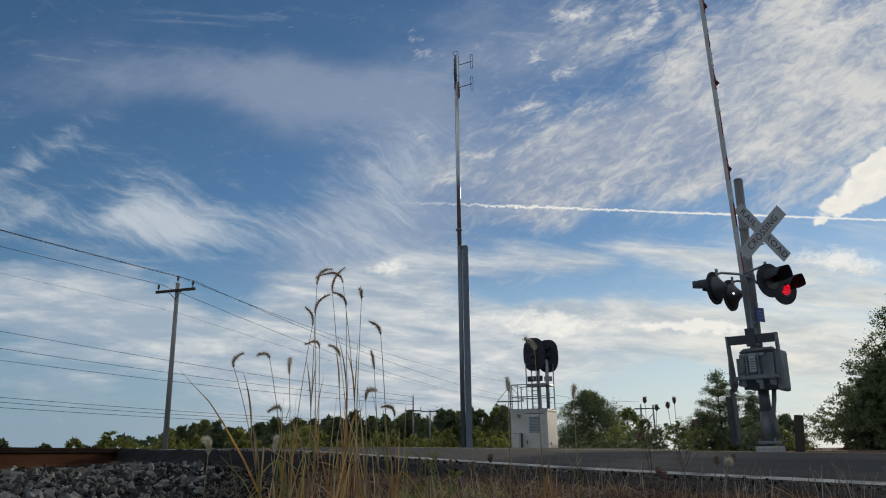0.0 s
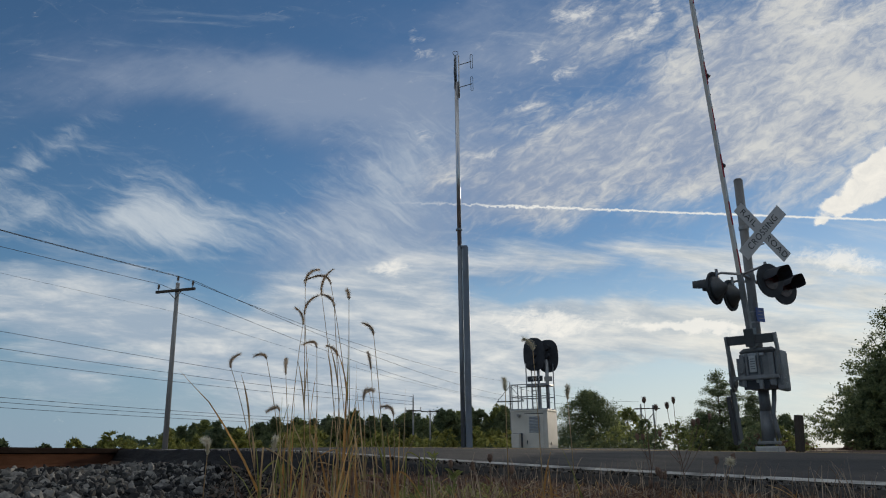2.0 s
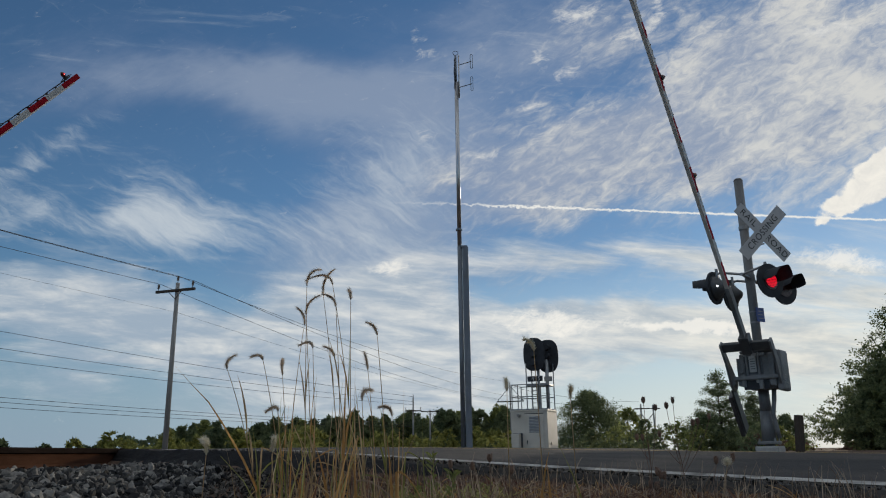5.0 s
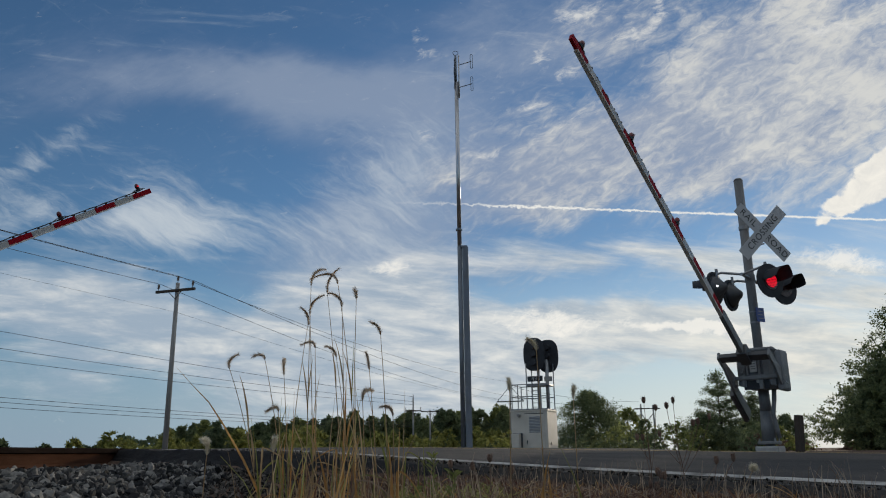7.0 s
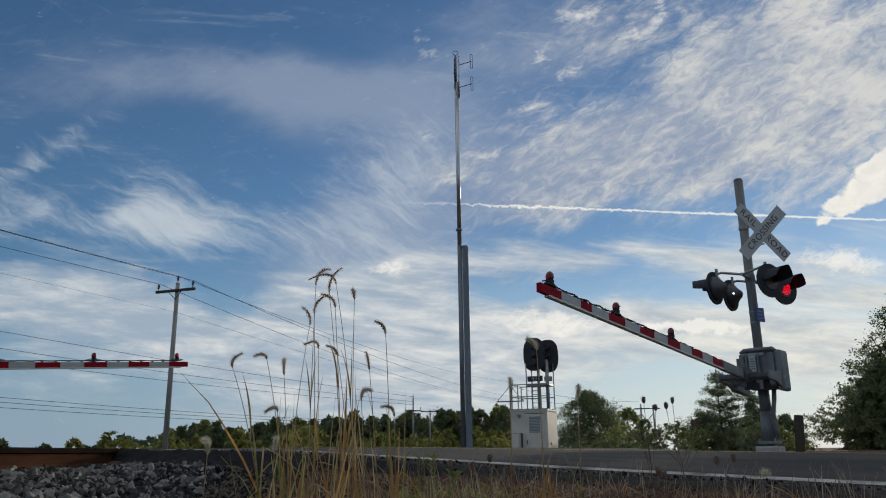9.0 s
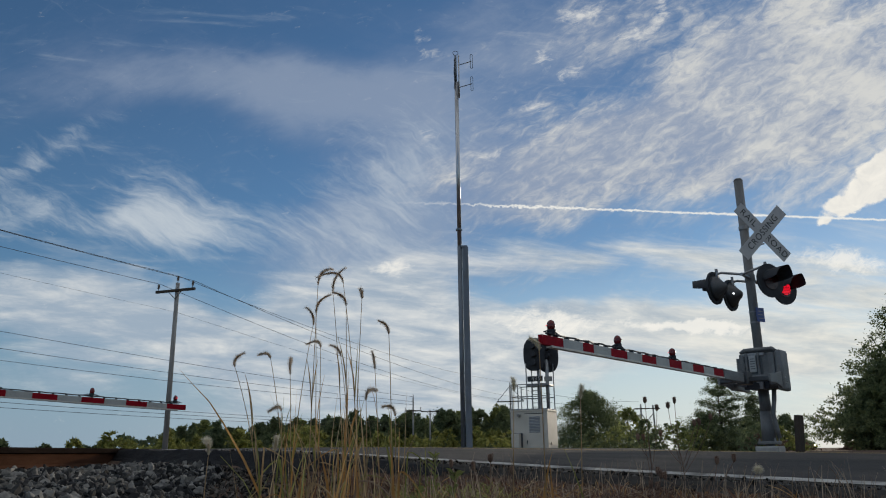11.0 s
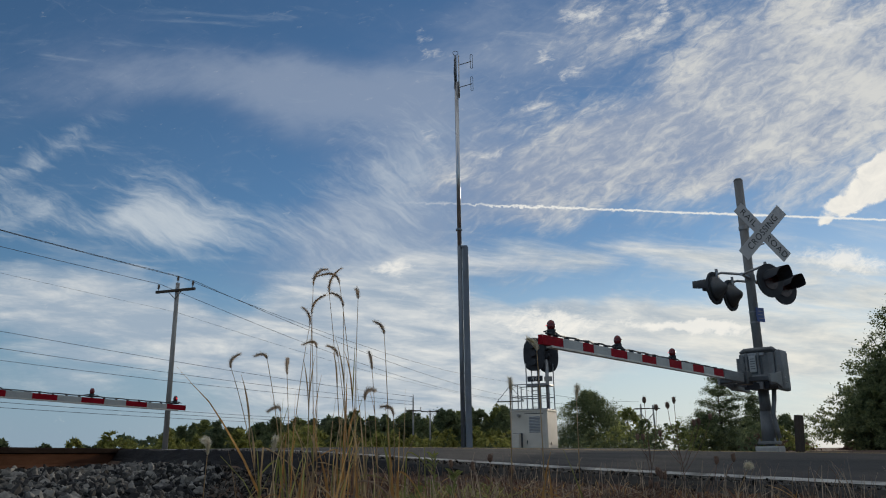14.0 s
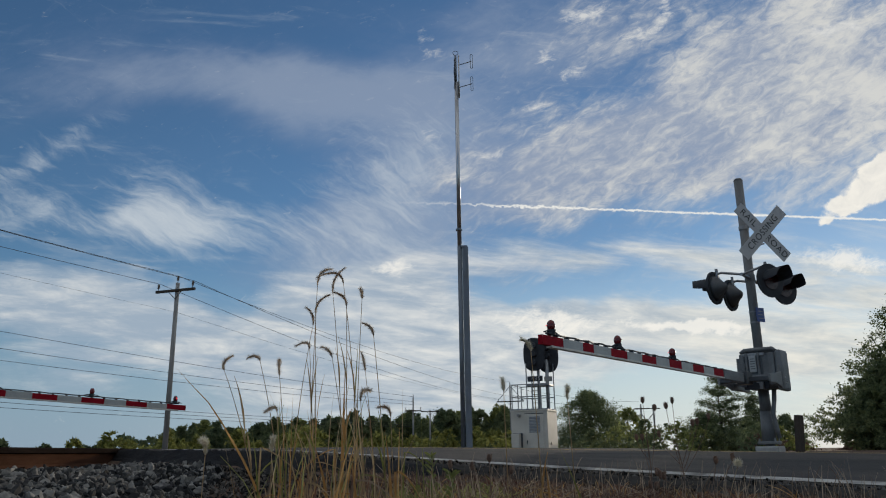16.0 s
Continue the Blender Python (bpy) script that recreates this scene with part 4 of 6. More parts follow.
    letters("435", 0.24, M_WHITE, board, Matrix.Translation((0.14, -0.460, 1.28)) @ pose(0, 0, 0, 90, 0, 0))
    part("side_board", box(B(), (0.34, 0.05, 0.20), (0.66, -0.40, 1.25), None, 0.01), M_VENT, s)
    for x, y, z in ((0.02, -0.20, 2.33), (0.44, 0.45, 2.30)):
        outline = []
        for k in range(40):
            a = 2 * math.pi * k / 40
            sx, sz = math.cos(a), math.sin(a)
            outline.append((x + 0.46 * math.copysign(abs(sx) ** 0.75, sx), z + 0.70 * math.copysign(abs(sz) ** 0.75, sz)))
        hd = part("signal_background", plate(B(), outline, 0.04, Matrix.Translation((0, y, 0))), M_BLACK, s, "rounded black signal background")
        part("signal_housing", box(B(), (0.36, 0.30, 1.05), (x, y + 0.17, z), None, 0.04), M_BLACK, hd, "black signal housing")
        for dz in (0.36, 0.0, -0.36):
            part("signal_hood", rod(B(), (x, y - 0.02, z + dz), (x, y - 0.30, z + dz), 0.13, 0.13, 18), M_BLACK, hd, "black lens hood")


def insulator(bm, p):
    rod(bm, p, Vector(p) + Vector((0, 0, 0.16)), 0.02, None, 8)
    for k in range(3):
        rod(bm, Vector(p) + Vector((0, 0, 0.14 + 0.08 * k)), Vector(p) + Vector((0, 0, 0.20 + 0.08 * k)), 0.075, 0.05, 12)


def build_pole(x, y, top, turn, arms, lean=0.0, group="utility poles", width=2.5, pins=True, r=0.15):
    t = thing("utility_pole", pose(x, y, 0, 0, lean, turn), "weathered grey wooden utility pole with a dark crossarm", "utility pole", group)
    part("pole", rod(B(), (0, 0, -0.2), (0, 0, top), r, r * 0.68, 16), M_WOODPOLE, t, "weathered grey wooden pole", True)
    for z in arms:
        arm = part("crossarm", box(B(), (width, 0.11, 0.14), (0, -0.16, z), None, 0.01), M_DARKWOOD, t, "dark timber crossarm")
        for s in (-1, 1):
            part("brace", rod(B(), (0.42 * s, -0.17, z - 0.05), (0, -0.14, z - 0.45), 0.02, None, 6), M_DARKWOOD, arm)
        if pins:
            for px in (-0.44, 0.44):
                bm = B()
                insulator(bm, (px * width, -0.16, z + 0.06))
                part("insulator", bm, M_GLASS_INS, arm, "brown glazed insulator")
    if pins:
        bm = B()
        insulator(bm, (0, 0, top))
        part("top_insulator", bm, M_GLASS_INS, t, "brown glazed insulator")
    return t


def wire(a, b, sag, r=0.014, n=16):
    a, b = Vector(a), Vector(b)
    pts = [a.lerp(b, k / n) - Vector((0, 0, 4 * sag * (k / n) * (1 - k / n))) for k in range(n + 1)]
    ob = link("overhead_wire", tube(B(), pts, r, 5), M_WIRE)
    tagged(ob, "thin black overhead wire between utility poles", "wire", "overhead wires")


def build_poles_and_wires():
    build_pole(-14.32, 40.0, 9.35, -19, (8.9,))
    build_pole(8.95, 106.0, 9.3, -19, (7.0,), width=3.8)
    for s in (-1, 1):
        t_arm = Vector((math.cos(radians(-19)), math.sin(radians(-19)), 0)) * 1.8 * s
        wire(Vector((8.95, 106, 9.1)), Vector((8.95, 106, 7.1)) + t_arm, 0.0, 0.04, 2)
    build_pole(-4.13, 100.0, 7.3, 0, (5.6,), width=2.2, r=0.13)
    build_pole(-2.0, 102.0, 5.8, 0, (5.6,), width=2.4, pins=False, r=0.12)
    build_pole(-44.0, 40.0, 10.8, 0, (10.4,), width=2.6)
    build_pole(22.5, 120.0, 7.6, 0, (7.5,), width=3.2, pins=False)
    h = thing("h_frame_pole", pose(28.6, 110.0, 0), "weathered two-legged wooden utility frame with cross bracing", "utility pole")
    for x, top in ((-0.95, 6.6), (0.95, 6.5)):
        part("pole", rod(B(), (x, 0, -0.2), (x * 0.9, 0, top), 0.15, 0.11, 12), M_WOODPOLE, h, "weathered grey wooden pole", True)
    part("crossarm", box(B(), (3.6, 0.14, 0.14), (0, -0.15, 6.0), None, 0.01), M_DARKWOOD, h, "dark timber crossarm")
    part("brace", rod(B(), (-0.9, 0, 5.4), (0.92, 0, 2.6), 0.06), M_WOODPOLE, h)
    part("brace", rod(B(), (0.9, 0, 5.4), (-0.92, 0, 3.4), 0.06), M_WOODPOLE, h)
    d = Vector((-0.332, -0.943, 0))
    ac = Vector((math.cos(radians(-19)), math.sin(radians(-19)), 0))
    for off, z1, z2 in ((1.1, 9.35, 7.4), (-1.1, 9.35, 7.4), (0.0, 9.72, 9.7)):
        p1 = Vector((-14.32, 40, 0)) + ac * off + Vector((0, -0.1, z1))
        p2 = Vector((8.95, 106, 0)) + ac * off * 1.5 + Vector((0, 0, z2 + 0.0))
        wire(p1, p2, 1.0, 0.013, 20)
        wire(p1, p1 + d * 70 + Vector((0, 0, 0.2)), 0.85, 0.012, 20)
    wire((-14.3, 39.9, 7.75), Vector((-14.3, 39.9, 7.75)) + d * 70 + Vector((0, 0, 0.4)), 0.5, 0.005)
    wire((-14.3, 39.9, 7.75), (8.95, 106, 7.0), 0.7, 0.007)
    for x0, z0, z1 in ((-44.6, 11.2, 9.5), (-44.2, 9.6, 8.7), (-44.0, 8.5, 8.2), (-44, 5.6, 5.2), (-44, 5.2, 4.9), (-44, 4.75, 4.6)):
        wire((x0, 44, z0), (-4.13, 99.8, 0.3 + (z1 - 0.3) * 0.77), 0.5, 0.018, 20)
    for z in (9.3, 8.2):
        wire((8.95, 106, z - 0.3), (28.0, 112, z - 2.2), 0.5, 0.018)


# ---------------------------------------------------------------- trees
def build_tree(x, y, h, w, leaf, count, seed, mat=None, label="", name="tree", group="", trunk=True, low=0.06, taper=0.5, z0=0.1, gaps=-0.10, rough=0.5, twig=26, spread=0.045, core=3.4):
    """A tapered trunk with limbs, and a crown of single leaves in uneven clumps with gaps."""
    rng = np.random.default_rng(seed)
    t = thing(name, pose(x, y, z0), label or "leafy green tree with an uneven crown", "tree" if name == "tree" else "shrub", group)
    cs, tips = [], []
    off = Vector((seed * 3.7, seed * 1.3, 0))
    k1, k2 = 3.2 / w, 7.5 / w
    count = count // twig * twig
    while len(cs) < count // twig:
        f = rng.uniform(0, 1)
        prof = min(1, (f + 0.10) / 0.30) ** 0.6 * max(0.0, 1 - max(0.0, (f - 0.30) / 0.72) ** 1.7) ** (0.35 + taper)
        a = rng.uniform(0, 2 * math.pi)
        ca, sa = math.cos(a), math.sin(a)
        edge = 1 + rough * noise.noise(Vector((ca * 1.6, sa * 1.6, f * h / w * 3.4)) + off) + rough * 0.55 * noise.noise(Vector((ca * 4.0, sa * 4.0, f * h / w * 9)) + off)
        rad = min(1.05, abs(rng.normal(0.82, 0.22)))
        r = w / 2 * prof * edge * rad
        p = Vector((ca * r, sa * r, h * (low + (1 - low) * f * (0.93 + 0.14 * noise.noise(Vector((ca, sa, 5)) + off)))))
        if noise.noise(p * k2 + off) + 0.5 * noise.noise(p * k1 + off) < gaps + rng.uniform(-0.12, 0.12):
            continue
        cs.append(p)
        if len(tips) < 16 and rad < 0.8 and rng.random() < 0.3:
            tips.append(p)
    c = np.repeat(np.array(cs), twig, axis=0)
    c = c + rng.normal(size=c.shape) * spread * min(w, h) * np.array((1.0, 1.0, 0.75)) * rng.uniform(0.5, 1.2, len(c))[:, None]
    inner = rng.random(len(c)) < 0.14
    c[inner, :2] *= 0.72
    c[:, 2] = np.maximum(c[:, 2], 0.02)
    d1 = rng.normal(size=(count, 3))
    d1 /= np.linalg.norm(d1, axis=1)[:, None]
    d2 = np.cross(d1, rng.normal(size=(count, 3)))
    d2 /= np.linalg.norm(d2, axis=1)[:, None]
    s = leaf * rng.uniform(0.55, 1.35, count)[:, None] * np.where(inner, core, 1.0)[:, None]
    v = np.stack([c - d1 * s, c - d2 * s * 0.5, c + d1 * s, c + d2 * s * 0.5], 1).reshape(-1, 3)
    if trunk:
        bm = B()
        rod(bm, (0, 0, -0.2), (0.02 * w, 0, h * 0.6), 0.026 * h, 0.010 * h, 8)
        for q in tips:
            base = Vector((0.01 * w, 0, min(q.z * 0.6, h * 0.55)))
            tube(bm, [base, base.lerp(q, 0.55) + Vector((0, 0, 0.03 * h)), q], [0.009 * h, 0.005 * h, 0.002 * h], 5)
        part("trunk", bm, M_BARK, t, "grey-brown trunk and limbs")
    raw("crown", v, [(4 * i, 4 * i + 1, 4 * i + 2, 4 * i + 3) for i in range(count)], mat or M_LEAF_DARK, t)
    return t


def build_layered_tree(x, y, h, w, seed):
    """A young tree whose limbs stand out in tiers, each limb with flat sprays of small leaves and sky between the tiers."""
    rng = np.random.default_rng(seed)
    t = thing("tree", pose(x, y, 0.1), "dark green conical tree with limbs in open tiers", "tree", "layered trees")
    bm = B()
    rod(bm, (0, 0, -0.2), (0.03, 0, h * 0.97), 0.024 * h, 0.004 * h, 8)
    c, size = [], []
    tiers = 11
    for k in range(tiers):
        f = k / (tiers - 1)
        z = h * (0.10 + 0.86 * f)
        reach = w * 0.5 * (1.0 - 0.90 * f ** 1.25)
        for j in range(int(9 - 5 * f)):
            a = rng.uniform(0, 2 * math.pi)
            ln = reach * rng.uniform(0.55, 1.12)
            lift = ln * rng.uniform(0.05, 0.42)
            z1 = z + rng.uniform(-0.04, 0.04) * h
            tip = Vector((math.cos(a) * ln, math.sin(a) * ln, z1 + lift))
            limb = bend((0.02, 0, z1), (tip.x * 0.5, tip.y * 0.5, z1 + lift * 0.25), tip, 6)
            tube(bm, limb, [0.008 * h * (1 - 0.13 * i) * (1 - 0.5 * f) for i in range(7)], 5)
            for q in range(int(5 + 11 * ln / (w * 0.5))):
                g = rng.uniform(0.22, 1.0)
                i = min(5, int(g * 6))
                p = limb[i].lerp(limb[i + 1], g * 6 - i) + Vector(rng.normal(size=3)) * 0.09 * (1.2 - 0.5 * g)
                count = 34
                spray = rng.normal(size=(count, 3)) * np.array((0.13, 0.13, 0.055)) * rng.uniform(0.7, 1.3)
                c.append(spray + np.array(p))
    c = np.concatenate(c)
    n = len(c)
    d1 = rng.normal(size=(n, 3)) * np.array((1, 1, 0.6))
    d1 /= np.linalg.norm(d1, axis=1)[:, None]
    d2 = np.cross(d1, rng.normal(size=(n, 3)))
    d2 /= np.linalg.norm(d2, axis=1)[:, None]
    s = 0.040 * rng.uniform(0.55, 1.35, n)[:, None]
    v = np.stack([c - d1 * s, c - d2 * s * 0.5, c + d1 * s, c + d2 * s * 0.5], 1).reshape(-1, 3)
    part("trunk", bm, M_BARK, t, "grey-brown trunk and limbs")
    raw("crown", v, [(4 * i, 4 * i + 1, 4 * i + 2, 4 * i + 3) for i in range(n)], M_LEAF_DARK, t)


def build_trees():
    build_tree(18.55, 30.2, 3.6, 7.2, 0.050, 75000, 11, M_LEAF_MID, "broad dark green shrubby tree by the roadside", low=0.0, taper=0.1, rough=0.35, gaps=-0.45, spread=0.026, twig=40)
    build_tree(20.95, 30.8, 7.9, 7.4, 0.055, 120000, 19, M_LEAF_MID, "tall dark green tree standing by the roadside", low=0.0, taper=0.35, rough=0.45, gaps=-0.30, spread=0.020, twig=40)
    build_tree(28.0, 34.0, 11.0, 10.0, 0.13, 20000, 12, M_LEAF_MID, "large dark green tree behind the roadside tree", low=0.0, gaps=-0.5)
    build_layered_tree(14.10, 40.0, 4.05, 4.4, 13)
    build_layered_tree(16.9, 42.5, 3.1, 3.4, 31)
    build_tree(12.9, 39.0, 1.9, 2.6, 0.038, 9000, 32, M_LEAF_MID, "leafy green bush at the foot of a layered tree", "shrub", gaps=-0.2, low=0.0, rough=0.7)
    build_tree(15.4, 39.5, 1.7, 3.0, 0.038, 9000, 33, M_LEAF_DARK, "dark leafy bush at the foot of a layered tree", "shrub", gaps=-0.2, low=0.0, rough=0.7)
    build_tree(17.9, 41.0, 2.0, 2.6, 0.038, 8000, 34, M_LEAF_DARK, "dark leafy bush behind the crossing signal", "shrub", gaps=-0.1, low=0.0, rough=0.8)
    build_tree(8.3, 45.0, 3.7, 4.2, 0.034, 60000, 15, M_LEAF_MID, "rounded green tree behind the cabinet", low=0.0, taper=0.25, rough=0.55, gaps=-0.05, twig=30, spread=0.040, core=1.8)
    build_tree(11.3, 48.0, 2.7, 3.6, 0.040, 6500, 16, M_LEAF_PALE, "sparse pale shrub with open branches", "shrub", gaps=0.12, rough=0.8)
    build_tree(15.2, 38.0, 0.9, 2.2, 0.05, 1500, 17, M_TEASEL, "low rusty-brown roadside weeds", "shrub", trunk=False)
    for k, (x, y, h, w) in enumerate(((18.9, 36.5, 0.45, 1.5), (20.6, 38.0, 0.7, 2.0), (15.6, 35.5, 0.6, 1.6), (22.2, 40.0, 0.8, 2.6))):
        build_tree(x, y, h, w, 0.04, 1800, 60 + k, (M_TEASEL, M_LEAF_PALE)[k % 2], "low mixed roadside weeds in seed", "shrub", "roadside weeds", False, 0.0, rough=0.9)
    rng = np.random.default_rng(5)
    for k in range(44):       # far tree line
        f = k / 43
        x, y = -43 + 53 * f + rng.uniform(-0.8, 0.8), 120 + rng.uniform(-5, 8)
        h = (4.6 + 2.4 * f + rng.uniform(-1.0, 1.0)) * y / 120
        build_tree(x, y, h, rng.uniform(3.6, 6.6), 0.125, 6000, 100 + k, (M_LEAF_MID, M_LEAF_DARK, M_LEAF_MID, M_LEAF_PALE)[k * 7 % 4], "dark green tree of a distant tree line", group="distant tree line", low=0.0, taper=0.4 + 0.4 * (k % 3 == 0), trunk=k % 2 == 0, gaps=-0.25, rough=0.7)
    for k, (x, y, h, w) in enumerate(((-66, 160, 5.2, 9), (-60, 160, 4.3, 8), (-72, 165, 3.6, 6), (-53, 150, 5.4, 8), (-96, 165, 3.6, 6), (-87, 170, 3.2, 6), (-78, 170, 2.8, 6), (-47, 140, 5.6, 7), (-103, 170, 4.6, 6), (-91, 160, 4.2, 4))):
        build_tree(x, y, h, w, 0.2, 1800, 200 + k, (M_LEAF_DARK, M_LEAF_MID)[k % 2], "small distant tree on the horizon", group="far trees", trunk=k % 3 == 0, low=0.0)
    for k in range(34):       # yellow-green growth under the tree line and by the far verge
        x, y = rng.uniform(-34, 8), rng.uniform(70, 100)
        build_tree(x, y, rng.uniform(1.6, 3.2), rng.uniform(2.5, 5.0), 0.11, 1000, 300 + k, M_LEAF_BRIGHT, "yellow-green bush below the trees", "shrub", "verge bushes", False, 0.0, rough=0.8)
    for k in range(13):
        x = 5.5 + 0.75 * k + rng.uniform(-0.3, 0.3)
        build_tree(x, 33 + rng.uniform(0, 8), rng.uniform(0.9, 1.7), rng.uniform(1.4, 2.6), 0.032, 1700, 400 + k, (M_LEAF_PALE, M_LEAF_MID, M_LEAF_DARK)[k % 3], "low weedy bush on the far verge", "shrub", "verge weeds", False, 0.0, rough=0.8)


ARM_NEAR, LENSES, PEEPS = build_crossing_signal()
ARM_FAR = build_far_gate()
build_stub_post()
build_antenna_mast()
build_signal_cabinet()
build_poles_and_wires()
build_trees()


# ---------------------------------------------------------------- track side: apron, ballast, gravel
def build_apron():
    """Lumpy black asphalt packed against the road's edge and the rail."""
    bm = B()
    ns, nc = 90, 22
    grid = []
    for i in range(ns):
        s = 3.2 + 7.6 * i / (ns - 1)
        row = []
        for k in range(nc):
            f = k / (nc - 1)
            c0 = 3.50 + 0.55 * max(0.0, min(1.0, (s - 6.3) / 1.0))
            c = c0 + (4.37 - c0) * f
            p = RS * s + RC * c
            top = road_z(s, 4.4) + 0.002
            low = ground_z(p.x, p.y) - 0.03 if f < 0.5 else 0.0
            low = min(low, 0.05)
            prof = min(1.0, (f / 0.72)) ** 0.75
            z = low + (top - low) * prof
            if f < 0.93:
                z += 0.035 * noise.noise((s * 2.3, c * 2.6, 1)) * (1 - f * 0.7) + 0.014 * noise.noise((s * 9, c * 9, 4)) + 0.007 * noise.noise((s * 27, c * 27, 9))
            z -= 0.16 * max(0.0, 1 - (s - 3.2) / 1.6) ** 1.5 * (1 - f)
            row.append(bm.verts.new((p.x, p.y, z)))
        grid.append(row)
    for a, b in zip(grid, grid[1:]):
        for k in range(nc - 1):
            bm.faces.new((a[k], a[k + 1], b[k + 1], b[k]))
    bmesh.ops.recalc_face_normals(bm, faces=bm.faces)
    tagged(link("asphalt_apron", bm, M_TAR), "lumpy black asphalt apron at the crossing's edge", "apron", kind="structure")


def stone_shape(rng):
    """A crushed stone: the hull of a few points, with flat broken faces."""
    bm = B()
    for k in range(13):
        d = Vector(rng.normal(size=3)).normalized() * rng.uniform(0.78, 1.12)
        bm.verts.new((d.x * 1.15, d.y * 0.95, d.z * 0.72))
    bmesh.ops.convex_hull(bm, input=bm.verts[:])
    bmesh.ops.delete(bm, geom=[v for v in bm.verts if not v.link_faces], context="VERTS")
    bmesh.ops.bevel(bm, geom=bm.edges[:], offset=0.05, segments=1, affect="EDGES")
    bmesh.ops.triangulate(bm, faces=[f for f in bm.faces if len(f.verts) > 4])
    bm.verts.index_update()
    vs = [tuple(v.co) for v in bm.verts]
    fs = [tuple(v.index for v in f.verts) for f in bm.faces]
    bm.free()
    return np.array(vs), fs


def bed_z(x, y):
    d = x - rail_x(y)
    f = max(0.0, min(1.0, (d - 0.25) / 1.35))
    return 0.185 - 0.165 * f


def scatter(name, rng, shapes, places, material, label, category, kind="stuff"):
    verts, faces, base = [], [], 0
    for x, y, z, r in places:
        vs, fs = shapes[rng.integers(len(shapes))]
        q = Euler(tuple(rng.uniform(0, 6.28, 3))).to_matrix()
        m = np.array(q) @ np.diag(r * rng.uniform(0.65, 1.25, 3))
        verts.append(vs @ m.T + np.array((x, y, z)))
        faces += [tuple(base + i for i in f) for f in fs]
        base += len(vs)
    ob = raw(name, np.concatenate(verts), faces, material)
    return tagged(ob, label, category, kind=kind)


def build_ballast():
    rng = np.random.default_rng(3)
    shapes = [stone_shape(rng) for _ in range(12)]
    meshes = []
    for vs, fs in shapes:
        me = bpy.data.meshes.new("stone")
        me.from_pydata([tuple(v) for v in vs], [], fs)
        me.materials.append(M_STONE_SINGLE)
        meshes.append(me)
    near, rest = [], []
    while len(near) + len(rest) < 11500:
        y = rng.uniform(3.8, 9.6)
        d = rng.uniform(-0.05, 1.9) if rng.random() < 0.86 else rng.uniform(-1.4, -0.1)
        x = rail_x(y) + d
        c = RC.x * x + RC.y * y
        if c > (4.75 if d < 0.42 else 4.32 - (d - 0.42) * 0.50) or (abs(d) < 0.09):
            continue
        r = rng.uniform(0.013, 0.027) if rng.random() < 0.6 else rng.uniform(0.024, 0.046)
        z = max(bed_z(x, y), min(0.20, ground_z(x, y)) if d > 0.3 else 0) + r * rng.uniform(-0.2, 0.75) if d > 0 else 0.17 + r * rng.uniform(-0.3, 0.3)
        if d < 0.2:
            z = min(z, 0.188 - r * 0.4)
        (near if 4.3 < y < 6.6 and 0.45 < d < 1.5 and len(near) < 300 and r > 0.023 else rest).append((x, y, z, r))
    for x, y, z, r in near:
        ob = new("stone", meshes[rng.integers(12)])
        ob.matrix_basis = Matrix.LocRotScale((x, y, z), Euler(tuple(rng.uniform(0, 6.28, 3))), tuple(r * rng.uniform(0.7, 1.25, 3)))
        ob.parent = TRACK_BED
    scatter("ballast_stones", rng, shapes, rest, M_STONE, "grey crushed ballast stones heaped along the rail", "ballast")
    small = []
    while len(small) < 9500:
        y = rng.uniform(3.6, 7.4)
        x = rng.uniform(-3.2, 0.4)
        d = x - rail_x(y)
        if d < 1.25 or RC.x * x + RC.y * y > 3.80 + 0.35 * max(0.0, min(1.0, RS.x * x + RS.y * y - 6.3)) or rng.random() < max(0, (x + 1.4) * 0.5):
            continue
        r = rng.uniform(0.006, 0.017)
        small.append((x, y, max(ground_z(x, y), bed_z(x, y) - 0.02) + r * 0.4, r))
    scatter("gravel", rng, shapes[:4], small, M_GRAVEL, "fine grey gravel scattered below the ballast", "gravel")
    clods, debris = [], []
    while len(clods) < 2600:
        x, y = rng.uniform(-1.2, 3.6), rng.uniform(2.6, 5.8)
        if RC.x * x + RC.y * y > 4.22:
            continue
        r = rng.uniform(0.006, 0.014) if rng.random() < 0.7 else rng.uniform(0.012, 0.028)
        clods.append((x, y, ground_z(x, y) + r * 0.3, r))
    scatter("dirt_clods", rng, shapes[:4], clods, M_GROUND, "crumbled brown dirt clods on the verge", "dirt")
    while len(debris) < 2600:
        s, c = rng.uniform(-1.0, 6.2), 4.30 + rng.exponential(0.10) * rng.choice((1, 1, -1))
        if c > 4.75 or c < 3.9:
            continue
        p = RS * s + RC * c
        r = rng.uniform(0.003, 0.009) if rng.random() < 0.8 else rng.uniform(0.008, 0.017)
        z = road_z(s, c) if c > ROAD_NEAR else max(ground_z(p.x, p.y), road_z(s, ROAD_NEAR) - 1.4 * (ROAD_NEAR - c))
        debris.append((p.x, p.y, z + r * 0.35, r))
    scatter("road_edge_debris", rng, shapes[:6], debris, M_GRAVEL, "loose grit and crumbled asphalt along the road's edge", "grit")


